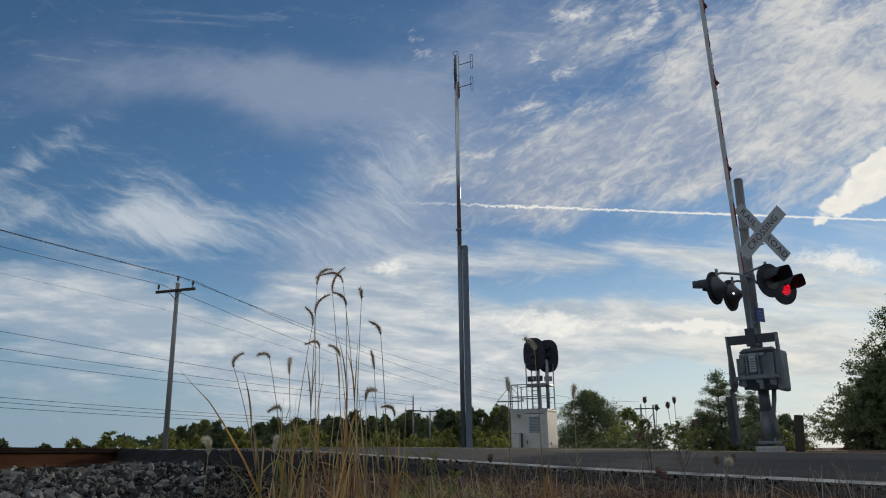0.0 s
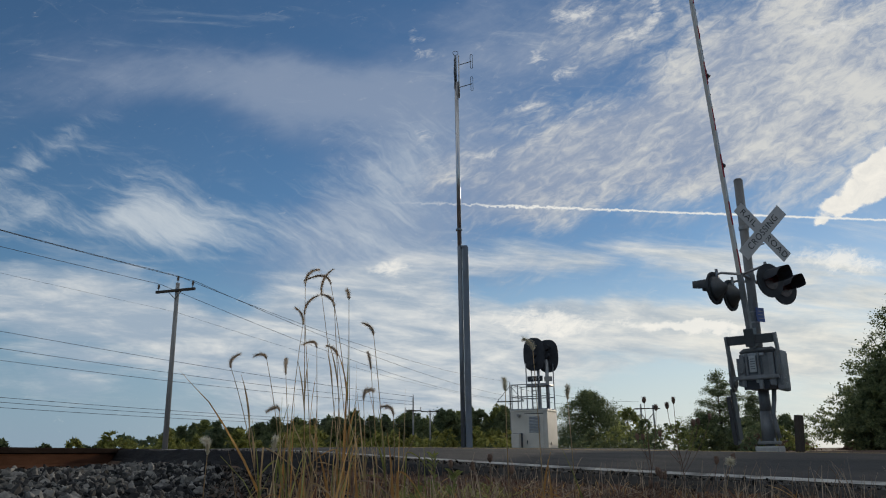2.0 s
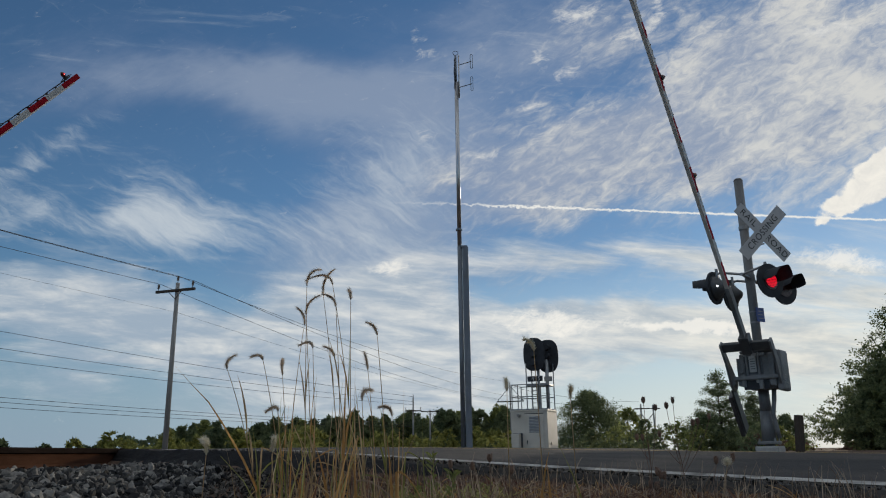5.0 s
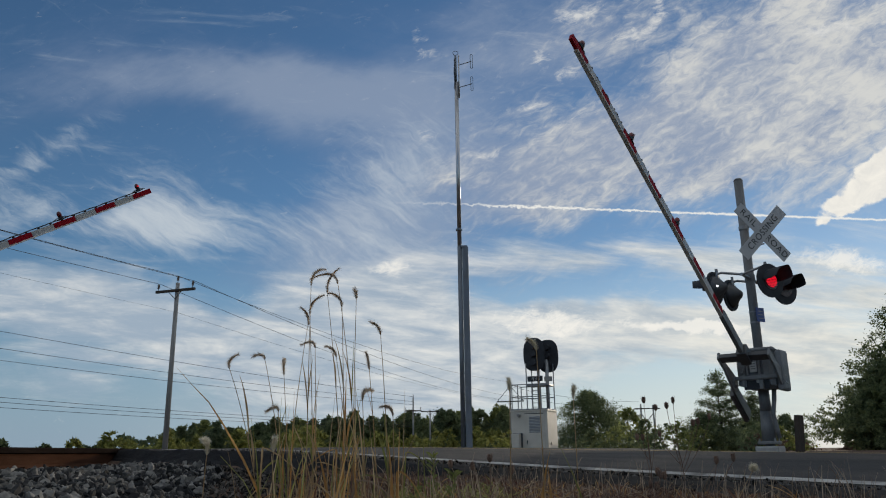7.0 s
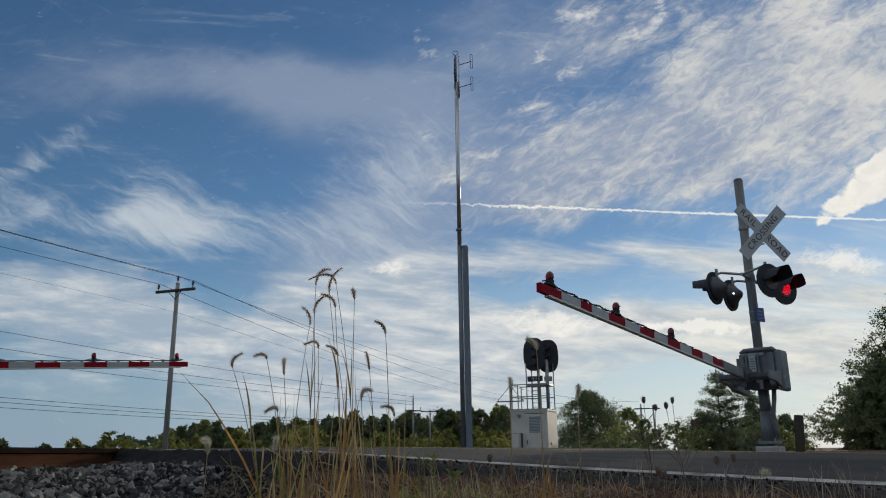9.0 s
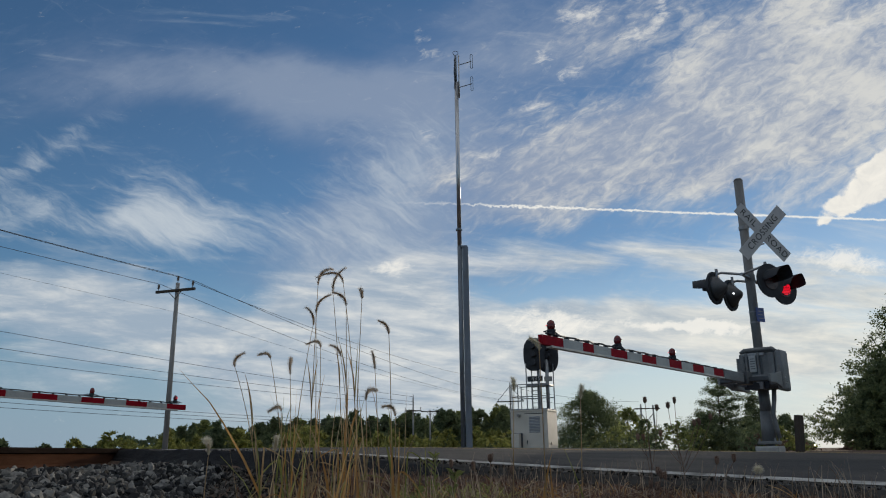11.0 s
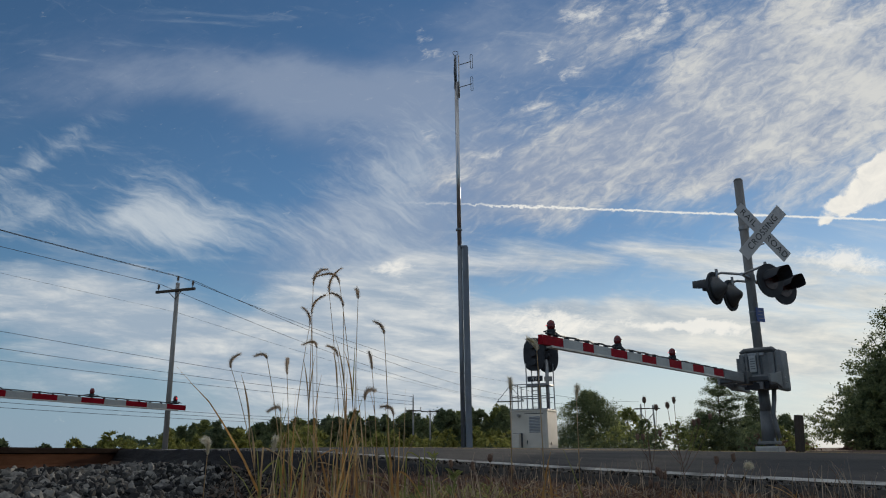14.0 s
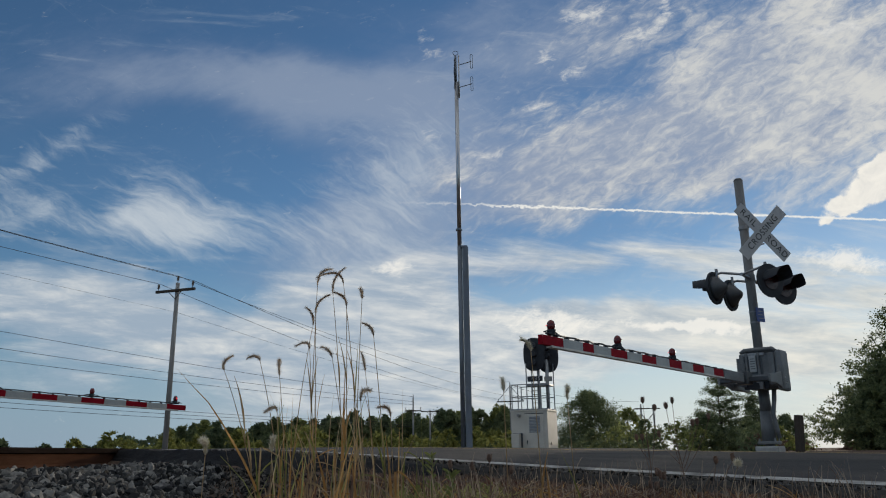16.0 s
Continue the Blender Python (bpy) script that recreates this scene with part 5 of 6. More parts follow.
# ---------------------------------------------------------------- grasses
def blade(bm, pts, width, twist=0.0):
    """A tapered leaf, slightly folded, along points."""
    pts = [Vector(p) for p in pts]
    n = len(pts)
    prev = None
    for i, p in enumerate(pts):
        f = i / (n - 1)
        d = (pts[min(i + 1, n - 1)] - pts[max(i - 1, 0)]).normalized()
        side = d.cross(Vector((math.sin(twist + f), math.cos(twist + f), 0.1))).normalized()
        w = width * 0.5 * (1.0 - f ** 2.2) * (0.55 + 0.9 * min(1, f * 2.2)) if i < n - 1 else 0.0004
        nrm = side.cross(d) * w * 0.5
        cur = [bm.verts.new(p - side * w + nrm), bm.verts.new(p), bm.verts.new(p + side * w + nrm)]
        if prev:
            bm.faces.new((prev[0], prev[1], cur[1], cur[0]))
            bm.faces.new((prev[1], prev[2], cur[2], cur[1]))
        prev = cur


SWAYING = []


def build_foxtail(rng, bx, y, hx, hz, tx, tz, sway, gain):
    g = 0.0
    t = thing("foxtail_grass", pose(bx, y, g), "dry foxtail grass stalk with a brown bristly seed head", "grass", "foxtail stalks")
    foot, top, tip = Vector((0, 0, 0)), Vector((hx - bx, rng.uniform(-0.03, 0.03), hz - g)), Vector((tx - bx, rng.uniform(-0.03, 0.03), tz - g))
    stem = bend(foot, Vector((top.x * 0.35, 0, top.z * 0.62)), top, 14)
    part("stem", tube(B(), stem, [0.0017 - 0.0009 * k / 14 for k in range(15)], 5), M_STRAW, t, "thin straw-coloured stem", True)
    d = (stem[-1] - stem[-3]).normalized()
    ln = (tip - top).length
    arc = bend(top, top + d * ln * 0.62, tip, 12)
    bm = B()
    tube(bm, arc, [0.0010 + 0.0022 * math.sin(math.pi * min(1, (k / 12) * 0.86 + 0.1)) for k in range(13)], 7)
    for k in range(460):
        f = rng.uniform(0.0, 1.0)
        i = min(11, int(f * 12))
        p = arc[i].lerp(arc[i + 1], f * 12 - i)
        axis = (arc[i + 1] - arc[i]).normalized()
        out = Vector(rng.normal(size=3))
        out = (out - axis * out.dot(axis)).normalized()
        w = 0.0040 * math.sin(math.pi * min(1, f * 0.86 + 0.1))
        a = p + out * w * 0.5
        b = a + (out * 0.8 + axis * 0.7).normalized() * rng.uniform(0.006, 0.0135)
        s = axis.cross(out) * 0.00042
        bm.faces.new((bm.verts.new(a - s), bm.verts.new(a + s), bm.verts.new(b)))
    part("seed_head", bm, M_FLUFF if y < 1.95 else M_SEED, t, "brown bristly arched seed head")
    for k in range(2 if top.z > 0.45 and y > 1.95 else 0):
        f = rng.uniform(0.30, 0.62)
        i = int(f * 14)
        p = stem[i]
        side = rng.choice((-1, 1))
        up = rng.uniform(0.10, 0.20)
        tipl = p + Vector((side * rng.uniform(0.01, 0.035), rng.uniform(-0.03, 0.03), up))
        bm = B()
        blade(bm, bend(p, p + Vector((0.002 * side, 0, up * 0.6)), tipl, 7), rng.uniform(0.003, 0.006), rng.uniform(0, 3))
        part("leaf", bm, (M_ORANGE, M_STRAW, M_GREENBLADE)[rng.integers(3)], t, "narrow dry leaf")
    SWAYING.append((t, bx, y, g, sway, gain * 0.1, hz))


FOXTAILS_A = (  # base x, y, head foot x and z, head tip x and z, sway, gain
    (-0.386, 2.20, -0.373, 0.783, -0.336, 0.841, 'g', 1.00),
    (-0.288, 2.30, -0.346, 0.785, -0.309, 0.865, 'g', 0.90),
    (-0.234, 2.25, -0.304, 0.800, -0.387, 0.819, 'g', 0.95),
    (-0.269, 2.15, -0.281, 0.712, -0.318, 0.748, 'g', 0.90),
    (-0.376, 2.30, -0.400, 0.724, -0.354, 0.780, 'g', 0.90),
    (-0.488, 2.40, -0.419, 0.699, -0.443, 0.756, 'g', 0.80),
    (-0.257, 2.20, -0.243, 0.744, -0.249, 0.775, 'g', 1.00),
    (-0.145, 2.10, -0.176, 0.619, -0.205, 0.653, 'h', 1.00),
    (-0.379, 2.35, -0.384, 0.618, -0.431, 0.631, 'o', 1.00),
    (-0.250, 2.20, -0.300, 0.572, -0.332, 0.604, 'o', 0.80),
    (-0.188, 2.30, -0.212, 0.546, -0.221, 0.599, 'o', 0.90))
FOXTAILS_B = (
    (-0.197, 2.00, -0.203, 0.433, -0.181, 0.461, 'o', 0.50),
    (-0.465, 2.10, -0.576, 0.534, -0.552, 0.571, 'o', 1.00),
    (-0.429, 2.20, -0.505, 0.570, -0.543, 0.580, 'o', 1.00),
    (-0.448, 2.30, -0.463, 0.532, -0.469, 0.583, 'o', 1.00),
    (-0.406, 2.00, -0.421, 0.409, -0.456, 0.409, 'o', 0.40),
    (-0.131, 2.10, -0.138, 0.399, -0.171, 0.422, 'o', 0.40),
    (0.210, 1.70, 0.205, 0.522, 0.182, 0.549, 'h', 0.50),
    (0.144, 1.80, 0.146, 0.436, 0.144, 0.464, 'h', 0.60),
    (0.314, 1.90, 0.320, 0.425, 0.320, 0.455, 'h', 0.80),
    (-0.348, 1.60, -0.352, 0.307, -0.347, 0.335, 'o', 0.30),
    (-0.460, 1.50, -0.460, 0.303, -0.455, 0.329, 'o', 0.30))
GRASS_A = (  # foot x, y, tip x and z, width, colour
    (-0.435, 2.20, -0.432, 0.481, 0.012, 'o'), (-0.471, 2.10, -0.434, 0.450, 0.011, 'g'), (-0.395, 2.30, -0.384, 0.488, 0.008, 's'),
    (-0.293, 2.20, -0.284, 0.535, 0.013, 'o'), (-0.233, 2.10, -0.237, 0.539, 0.010, 's'), (-0.209, 2.20, -0.245, 0.494, 0.012, 's'),
    (-0.141, 2.00, -0.151, 0.361, 0.014, 'o'), (-0.347, 2.30, -0.316, 0.470, 0.008, 's'), (-0.379, 2.00, -0.422, 0.365, 0.010, 'g'),
    (-0.469, 2.00, -0.492, 0.394, 0.010, 'g'), (-0.456, 2.10, -0.410, 0.427, 0.012, 'o'), (-0.333, 1.90, -0.203, 0.305, 0.008, 's'))
GRASS_B = (
    (-0.267, 1.90, -0.313, 0.333, 0.012, 'o'), (-0.246, 2.00, -0.186, 0.347, 0.010, 'g'), (-0.125, 2.20, -0.109, 0.476, 0.007, 's'),
    (-0.082, 2.10, -0.066, 0.304, 0.012, 'g'), (-0.052, 2.40, -0.063, 0.405, 0.007, 'g'), (-0.232, 2.20, -0.301, 0.400, 0.008, 's'),
    (0.230, 1.90, 0.250, 0.299, 0.012, 'o'), (0.250, 1.80, 0.239, 0.281, 0.012, 'o'), (0.328, 1.70, 0.246, 0.317, 0.009, 'g'),
    (-0.290, 1.80, -0.348, 0.320, 0.009, 's'), (-0.479, 1.90, -0.540, 0.336, 0.010, 's'), (-0.176, 2.00, -0.128, 0.305, 0.008, 's'), (-0.209, 1.80, -0.212, 0.305, 0.012, 'o'))


def build_grasses():
    rng = np.random.default_rng(8)
    for row in FOXTAILS_A + FOXTAILS_B:
        build_foxtail(rng, *row)
    for fx, y, tx, tz, w, colour in GRASS_A + GRASS_B:
        t = thing("grass_blade", pose(fx, y, 0), {"o": "orange-brown dry grass leaf on a stalk", "g": "yellow-green grass leaf with a drying tip", "s": "straw-coloured dry grass leaf standing upright"}[colour], "grass", "tall grass leaves")
        tip = Vector((tx - fx, rng.uniform(-0.05, 0.05), tz))
        bm = B()
        blade(bm, bend((0, 0, 0), (tip.x * 0.25 + rng.uniform(-0.02, 0.02), 0, tz * 0.6), tip, 12), w * (0.62 if colour == "o" else 0.40), rng.uniform(-0.6, 0.6))
        part("blade", bm, {"o": M_ORANGE, "g": M_GREENBLADE, "s": M_STRAW}[colour], t)
        bm = B()
        tip2 = Vector((tip.x * 0.4 + rng.uniform(-0.06, 0.06), 0.02, tz * rng.uniform(0.55, 0.8)))
        blade(bm, bend((0.004, 0, 0), (tip2.x * 0.3, 0, tip2.z * 0.65), tip2, 9), w * 0.28, rng.uniform(-0.6, 0.6))
        part("blade", bm, (M_ORANGE, M_STRAW, M_GREENBLADE)[rng.integers(3)], t)
        SWAYING.append((t, fx, y, 0.0, "o", 0.035, tz))
    # one long bent brown leaf
    t = thing("long_leaf", pose(-0.434, 2.0, 0.0), "long bent brown dry grass leaf", "grass")
    bm = B()
    path = [(0.02, 0, 0.0), (0, 0, 0.093), (-0.034, 0, 0.20), (-0.081, 0, 0.289), (-0.137, 0, 0.378), (-0.177, 0, 0.435), (-0.224, 0, 0.482), (-0.269, 0, 0.53)]
    blade(bm, path, 0.009, 0.4)
    part("blade", bm, M_ORANGE, t)
    SWAYING.append((t, -0.434, 2.0, 0.0, "o", 0.012, 0.5))
    # broken leaves, folded over and hanging
    for k in range(22):
        x, y = rng.uniform(-0.50, -0.10), rng.uniform(1.8, 2.3)
        if k > 15:
            x, y = rng.uniform(0.15, 0.45), rng.uniform(1.7, 2.1)
        t = thing("bent_leaf", pose(x, y, 0), "broken grass leaf folded over and drying", "grass", "bent grass leaves")
        side, h = rng.choice((-1, 1, 1)), rng.uniform(0.17, 0.34) * (0.62 if k > 15 else 1.0)
        top = Vector((side * rng.uniform(0.0, 0.03), rng.uniform(-0.02, 0.02), h))
        knee = top + Vector((side * rng.uniform(0.02, 0.05), 0, rng.uniform(-0.01, 0.02)))
        end = knee + Vector((side * rng.uniform(0.04, 0.11), rng.uniform(-0.02, 0.02), -rng.uniform(0.06, 0.16)))
        bm = B()
        blade(bm, bend((0, 0, 0), (0, 0, h * 0.6), top, 6) + bend(top, knee, end, 6)[1:], rng.uniform(0.0030, 0.0055) * (0.6 if k > 15 else 1.0), rng.uniform(-0.8, 0.8))
        part("blade", bm, (M_STRAW, M_ORANGE, M_GREENBLADE, M_DEADSTALK)[k % 4], t)
        SWAYING.append((t, x, y, 0.0, "o", 0.03, h))
    # dead grass carpet and thin stems on the verge
    for name, n, area, hgt, wid, mat, lab in (
            ("dry_grass", 700, (-0.9, 2.4, 2.6, 5.0), (0.03, 0.11), 0.0035, M_STRAW, "matted straw-coloured dead grass on the verge"),
            ("brown_grass", 4200, (-0.9, 3.4, 2.6, 5.2), (0.02, 0.11), 0.0034, M_TEASEL, "matted dark brown dead grass on the verge"),
            ("russet_weeds", 3200, (-0.5, 3.2, 2.6, 5.0), (0.02, 0.09), 0.0075, M_RUSSET, "crumpled russet dead leaves on the verge"),
            ("orange_grass", 420, (-0.8, 1.8, 2.4, 4.6), (0.04, 0.12), 0.005, M_ORANGE, "orange-brown dead grass tufts on the verge"),
            ("green_weeds", 420, (-0.30, 0.30, 2.6, 4.2), (0.04, 0.13), 0.008, M_GREENBLADE, "low green weeds among the dead grass"),
            ("straw_clump", 24, (-0.47, -0.14, 1.75, 2.5), (0.18, 0.44), 0.0030, M_STRAW, "clump of straw-coloured grass round the foxtails"),
            ("orange_clump", 26, (-0.45, -0.14, 1.75, 2.5), (0.12, 0.36), 0.0042, M_ORANGE, "clump of orange-brown grass round the foxtails"),
            ("brown_clump", 46, (-0.47, -0.06, 1.75, 2.6), (0.08, 0.30), 0.0040, M_RUSSET, "clump of brown dead leaves round the foxtails"),
            ("green_clump", 12, (-0.50, -0.25, 1.75, 2.5), (0.14, 0.36), 0.0040, M_GREENBLADE, "clump of yellow-green grass round the foxtails"),
            ("dead_twigs", 700, (-0.8, 3.2, 2.6, 4.6), (0.02, 0.095), 0.0036, M_DEADSTALK, "fallen brown twigs and dead stalks on the verge"),
            ("verge_stems", 520, (-0.5, 2.8, 2.5, 4.4), (0.08, 0.24), 0.0026, M_DEADSTALK, "thin bare dry stems on the verge")):
        bm = B()
        made = 0
        while made < n:
            x, y = rng.uniform(*area[:2]), rng.uniform(*area[2:])
            if RC.x * x + RC.y * y > 3.75 or (hgt[1] < 0.3 and noise.noise((x * 2.2, y * 2.2, wid * 900)) < rng.uniform(-0.35, 0.35)):
                continue
            made += 1
            z = ground_z(x, y) - 0.01
            h = rng.uniform(*hgt)
            lean = Vector(rng.normal(size=3)) * h * (0.55 if hgt[0] < 0.07 else 0.17)
            if name == "dead_twigs":
                lean *= rng.uniform(2.0, 5.0)
            lean.z = h
            root = Vector((x, y, z))
            blade(bm, bend(root, root + Vector((lean.x * 0.2, lean.y * 0.2, h * 0.7)), root + lean, 4), wid, rng.uniform(0, 6))
        tagged(link(name, bm, mat), lab, "grass", kind="stuff")


def build_thistle(rng, x, y, heads, label):
    """A branched dead stem with cup-shaped seed heads; heads: offset x and height above the ground."""
    z0 = ground_z(x, y)
    t = thing("thistle", pose(x, y, z0), label, "thistle", "dead thistles")
    top = max(h for _, h in heads)
    bm = B()
    tube(bm, bend((0, 0, -0.02), (0.01, 0, top * 0.4), (heads[0][0] * 0.5, 0, top * 0.6), 6), 0.0022, 5)
    part("stem", bm, M_TEASEL, t, "brown dead stem")
    for dx, h in heads:
        f = rng.uniform(0.25, 0.55)
        a = Vector((heads[0][0] * 0.5 * f * 0.9, 0, top * 0.6 * f * 1.2))
        b = Vector((dx, rng.uniform(-0.05, 0.05), h))
        part("branch", tube(B(), bend(a, (a.x * 0.3 + dx * 0.7, 0, (a.z + h) * 0.5), b, 6), 0.0014, 5), M_TEASEL, t)
        bm = B()
        r = rng.uniform(0.009, 0.012)
        tube(bm, [b - Vector((0, 0, 0.004)), b + Vector((0, 0, 0.004)), b + Vector((0, 0, 0.014)), b + Vector((0, 0, 0.024)), b + Vector((0, 0, 0.030))], [r * 0.3, r * 0.85, r, r * 0.75, r * 0.5], 9)
        for k in range(46):
            a2 = rng.uniform(0, 6.28)
            q = Vector((math.cos(a2), math.sin(a2), 0))
            s = b + q * r * 0.85 + Vector((0, 0, rng.uniform(0.006, 0.026)))
            e = s + (q * rng.uniform(0.2, 0.8) + Vector((0, 0, 1))) * rng.uniform(0.006, 0.015)
            w = q.cross(Vector((0, 0, 1))) * 0.0011
            bm.faces.new((bm.verts.new(s - w), bm.verts.new(s + w), bm.verts.new(e)))
        part("seed_cup", bm, M_TEASEL, t, "brown cup-shaped seed head")
    SWAYING.append((t, x, y, z0, "o", 0.02, 0.5))


def build_thistles():
    rng = np.random.default_rng(21)
    lab = "dead brown thistle with cup-shaped seed heads"
    build_thistle(rng, 1.06, 4.1, ((0.0, 0.47), (0.06, 0.43), (-0.06, 0.28), (-0.02, 0.28)), lab)
    build_thistle(rng, 1.20, 4.0, ((-0.055, 0.44), (-0.02, 0.465), (0.06, 0.35), (0.09, 0.355), (0.16, 0.38), (-0.10, 0.30)), lab)
    build_thistle(rng, 1.10, 3.4, ((0.067, 0.20), (0.122, 0.21), (-0.20, 0.16)), lab)
    build_thistle(rng, 0.86, 3.3, ((0.03, 0.15), (0.055, 0.145), (0.0, 0.11), (0.015, 0.105)), lab)
    build_thistle(rng, 0.18, 3.2, ((0.0, 0.22), (-0.07, 0.19), (0.09, 0.17), (-0.16, 0.20)), lab)
    # pale round seed head on a thin stalk
    t = thing("fluffy_seed_stalk", pose(0.90, 2.6, 0.0), "pale round fluffy seed head on a thin stalk", "grass")
    part("stem", tube(B(), bend((-0.02, 0, 0), (0, 0, 0.15), (0.032, 0, 0.250), 8), 0.0009, 5), M_STRAW, t)
    bm = B()
    for k in range(700):
        d = Vector(rng.normal(size=3)).normalized()
        c = Vector((0.032, 0, 0.261))
        s = d.orthogonal().normalized() * 0.0006
        bm.faces.new((bm.verts.new(c + d * 0.002 - s), bm.verts.new(c + d * 0.002 + s), bm.verts.new(c + d * rng.uniform(0.014, 0.023))))
    bmesh.ops.create_icosphere(bm, subdivisions=1, radius=0.009, matrix=Matrix.Translation((0.032, 0, 0.261)))
    part("seed_ball", bm, M_FLUFF, t, "pale fluffy seed ball")
    SWAYING.append((t, 0.90, 2.6, 0.0, "f", 0.1, 0.236))
    # leafy green weed by the road
    for x, y, h in ((-0.06, 3.4, 0.30), (0.02, 3.1, 0.22), (-0.12, 3.0, 0.18)):
        t = thing("green_weed", pose(x, y, 0.0), "leafy green weed among dead grass", "weed", "green weeds")
        part("stem", tube(B(), bend((0, 0, 0), (0.01, 0, h * 0.5), (0.015, 0, h), 6), 0.002, 5), M_GREENBLADE, t)
        for k in range(22):
            z = h * rng.uniform(0.2, 1.0)
            a = rng.uniform(0, 6.28)
            bm = B()
            p = Vector((0.012 * z / h, 0, z))
            q = Vector((math.cos(a), math.sin(a), 0.7)) * rng.uniform(0.02, 0.045)
            blade(bm, bend(p, p + q * 0.6 + Vector((0, 0, 0.01)), p + q, 4), 0.010, a)
            part("leaf", bm, M_LEAF_PALE, t)
        SWAYING.append((t, x, y, 0.0, "o", 0.03, h))


def build_car():
    t = thing("car", pose(74.5, 150, 0.16, 0, 0, 112), "dark distant car with lit headlamps", "car")
    bm = box(B(), (4.3, 1.75, 0.62), (0, 0, 0.58), None, 0.12)
    body = part("body", bm, M_CARPAINT, t, "dark painted body")
    part("cabin", box(B(), (2.1, 1.5, 0.55), (0.25, 0, 1.10), None, 0.2), M_CARPAINT, body)
    for x in (-1.35, 1.35):
        for y in (-0.8, 0.8):
            w = part("wheel", rod(B(), (x, y - 0.1, 0.32), (x, y + 0.1, 0.32), 0.32, None, 20), M_WIRE, t, "black tyre")
            part("rim", rod(B(), (x, y - 0.11, 0.32), (x, y + 0.11, 0.32), 0.19, None, 16), M_GALV, w)
    for y in (-0.62, 0.62):
        part("headlamp", rod(B(), (-2.10, y, 0.66), (-2.19, y, 0.66), 0.15, None, 16), M_HEADLIGHT, t, "lit warm headlamp")
    return t


build_apron()
build_grasses()
build_thistles()
CAR = build_car()
build_ballast()


# ---------------------------------------------------------------- what moves
def flash_rows(m, on):
    """The lens carrier turns its lit side to the front at the given spans."""
    rows = []
    back = m @ pose(0, 0, 0, 0, 0, 180)
    turn = lambda a: m @ pose(0, 0, 0, 0, 0, a)
    lit = on[0][0] <= 0.0
    rows.append((0.0, m if lit else back))
    for a, b in on:
        if a > 0.0:
            rows += [(a - 0.10, turn(180)), (a - 0.067, turn(120)), (a - 0.034, turn(60)), (a, turn(0))]
        rows += [(b, turn(0)), (b + 0.034, turn(-60)), (b + 0.067, turn(-120)), (b + 0.10, turn(-180))]
    rows.append((16.0, back))
    return rows


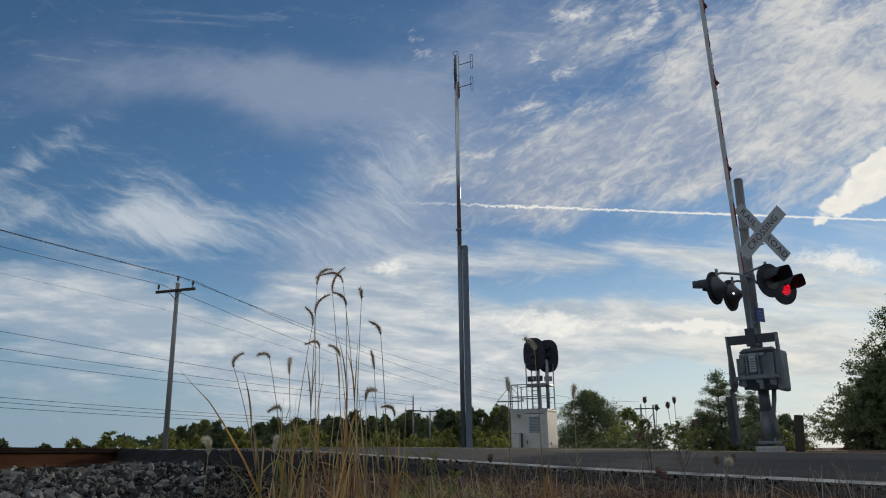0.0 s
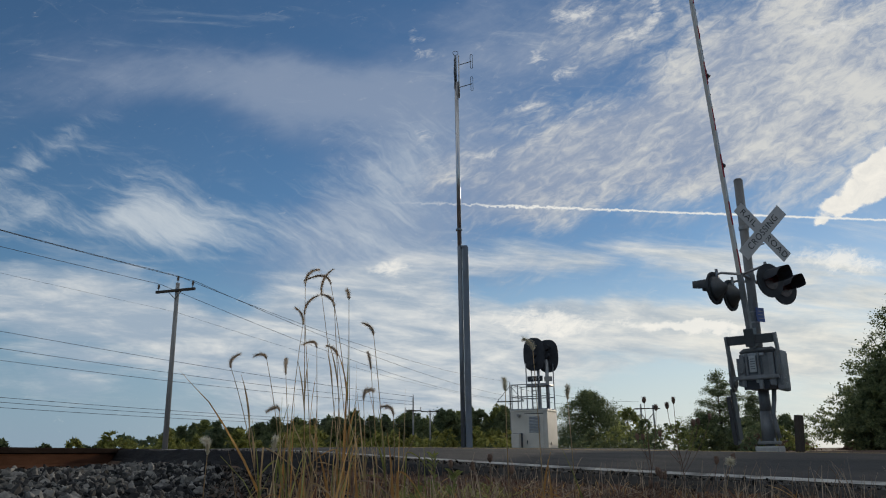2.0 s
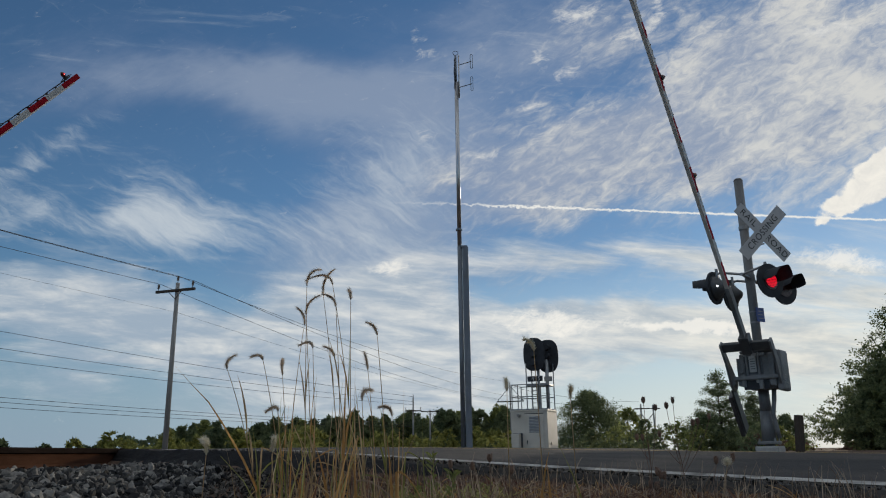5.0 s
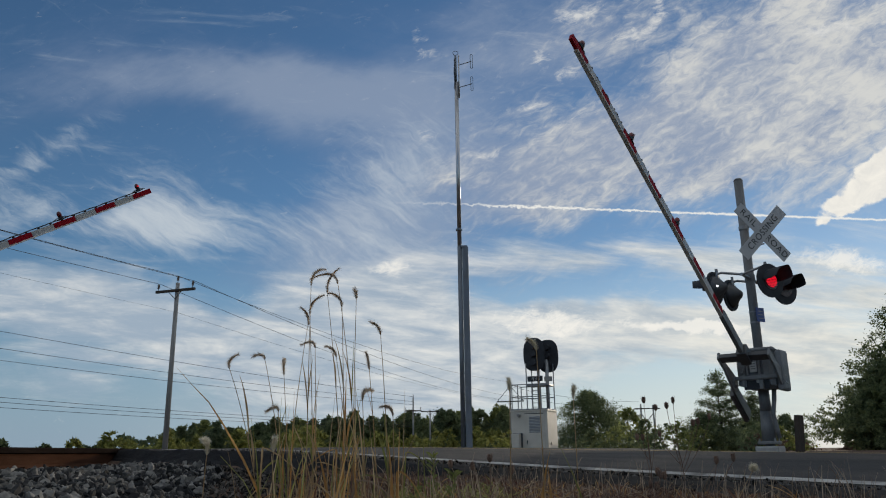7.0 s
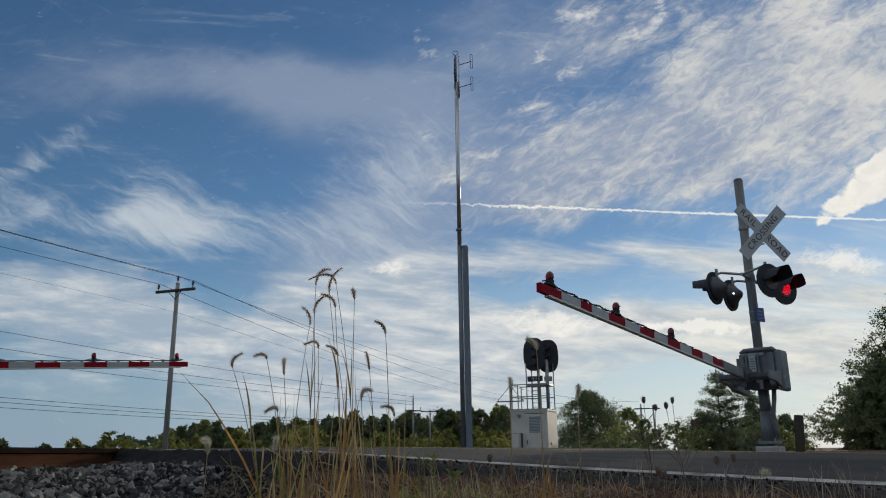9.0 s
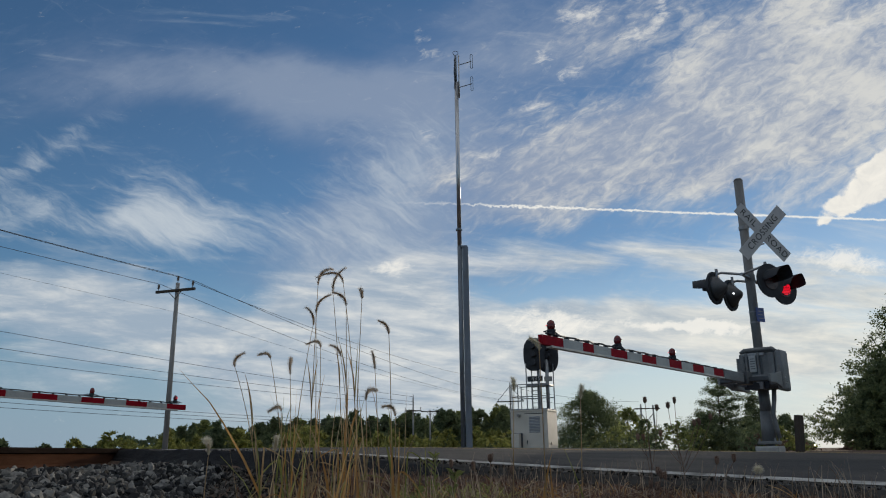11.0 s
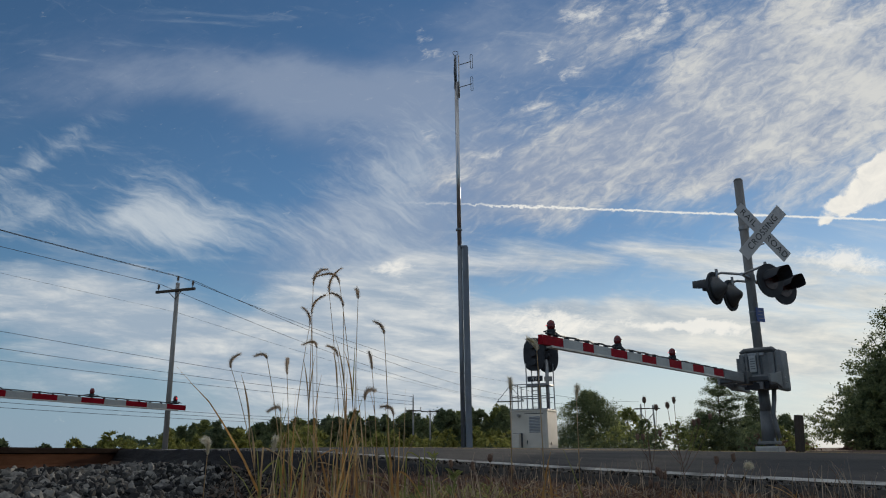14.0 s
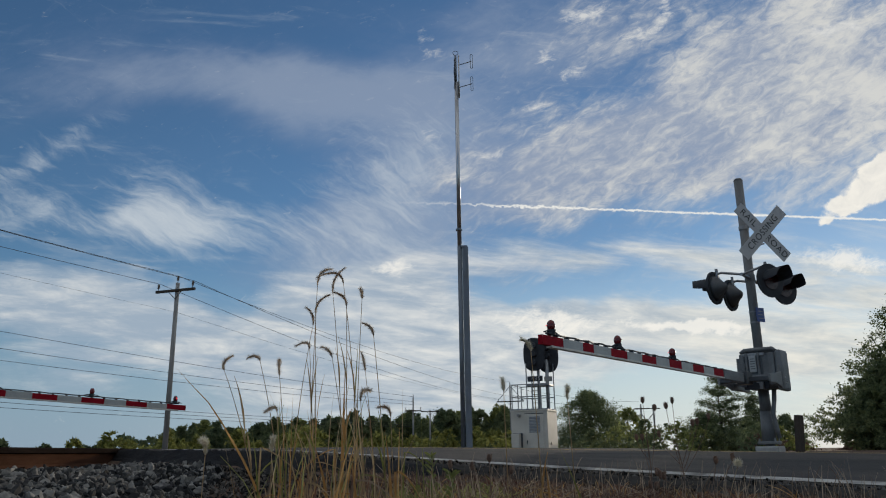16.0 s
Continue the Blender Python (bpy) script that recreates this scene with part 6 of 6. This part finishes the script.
def motions():
    near = ((0, 84.0), (1.45, 84.0), (1.6, 83.3), (2, 78.9), (2.5, 74.1), (3, 69.3), (3.5, 65.2), (4, 60.5), (4.5, 56.6), (5, 52.6), (5.5, 48.4), (6, 44.0), (6.3, 41.2), (6.5, 38.8), (7, 31.6), (7.5, 23.7), (8, 15.9), (8.5, 9.2), (9, 3.8), (9.3, 1.6), (9.7, 0.1), (10.1, -0.4), (16, -0.4))
    far = ((0, 84.0), (1.3, 84.0), (1.6, 82.2), (2, 78.4), (2.5, 73.6), (3, 69.0), (3.5, 64.7), (4, 60.5), (4.5, 56.6), (5, 52.4), (5.5, 48.2), (6, 43.7), (6.3, 41.0), (6.5, 39.0), (7, 32.9), (7.5, 24.9), (8, 17.8), (8.5, 11.3), (9, 5.0), (9.3, 2.0), (9.7, -0.8), (10.1, -1.6), (16, -1.7))
    for arm, rows in ((ARM_NEAR, near), (ARM_FAR, far)):
        x, y, z = arm.location
        walk(arm, [(t, pose(x, y, z, a)) for t, a in rows])
    spans = (((0.1, 0.50), (4.74, 5.2), (5.85, 6.34), (6.98, 7.54), (8.06, 8.58), (9.3, 9.75), (10.35, 10.85), (11.44, 11.98), (12.6, 13.12), (13.74, 13.86)),
             ((0.0, 0.06), (4.14, 4.64), (5.25, 5.75), (6.40, 6.85), (7.62, 8.0), (8.66, 9.2), (9.84, 10.28), (10.94, 11.36), (12.06, 12.54), (13.2, 13.66)))
    for lens, on in zip(LENSES + PEEPS, spans + spans):
        walk(lens, flash_rows(lens.matrix_basis.copy(), on))
    sways = {
        "g": ((0, 25), (0.5, 18), (1, 6), (1.5, 0), (2, 3), (2.5, -3), (3, -2), (3.5, -6), (4, -4), (5, 6), (6.3, 6), (6.5, 17), (7, 14), (7.5, 28), (8, 15), (8.5, -2), (9, 23), (9.2, 15), (10, 20), (11.5, 28), (12, 22), (12.5, 24), (13, 20), (13.5, 19), (14, 18), (14.5, 17), (15, 21), (15.5, 12), (16, 26)),
        "h": ((0, 0), (0.5, 1), (1, -16), (1.5, -15), (2, -4), (2.5, -6), (3, -4), (3.5, 8), (4, -14), (5.2, 0), (6.3, 0), (6.5, -2), (7, 8), (7.5, 4), (8, 12), (8.5, 10), (9, 7), (10.2, 12), (11.5, 18), (12, 12), (12.5, 9), (13, 10), (13.5, 6), (14, 9), (14.5, 10), (15, 4), (15.5, 3), (16, -13)),
        "o": ((0, 0), (0.5, -3), (1, -5), (1.5, -8), (2, -5), (2.5, -11), (3, -9), (3.5, -14), (4, -14), (5.2, -12), (6.5, -12), (7, -8), (7.5, -11), (8, -8), (8.5, -18), (9, -2), (10.2, 0), (11.5, 3), (12, -3), (12.5, -5), (13, 0), (13.5, -2), (14, -5), (14.5, -5), (15, -8), (15.5, -18), (16, -18)),
        "f": ((0, 0), (1.5, 2), (3.5, -14), (4.2, -8), (6.3, 25), (7, 39), (7.5, 37), (8, 34), (8.5, 52), (9, 50), (9.2, 64), (11.5, 30), (12.5, 32), (13.4, 26), (14, 30), (14.5, 26), (15, 18), (16, 12))}
    sways["g"] = tuple((t, v - 25) for t, v in sways["g"])
    for i, (t, x, y, z, kind, gain, height) in enumerate(SWAYING):
        lag = 0.12 * (i % 4)
        rows = [(0.0, pose(x, y, z))]
        for s, v in sways[kind][1:]:
            a = gain * 10 * v / 1345 * y / max(0.12, height)
            rows.append((s if s >= 15.9 else s + (lag if s < 15 else 0), pose(x, y, z, math.degrees(a) * 0.25, math.degrees(a), 0)))
        walk(t, rows)
    walk(CAR, [(0.0, pose(86, 150, 0.16, 0, 0, 65)), (9.0, pose(84, 150, 0.16, 0, 0, 65)), (11.2, pose(69.0, 149.8, 0.05, 0, 0, 65)), (14.0, pose(67.4, 149.6, 0.05, 0, 0, 65)), (14.6, pose(66.4, 149.4, 0.05, 0, 0, 65)), (16.0, pose(64.5, 149, 0.16, 0, 0, 65))])
    walk(CLOUDS, [(0.0, pose(0, 0, 0)), (16.0, pose(3.9, 0, 0))])


motions()
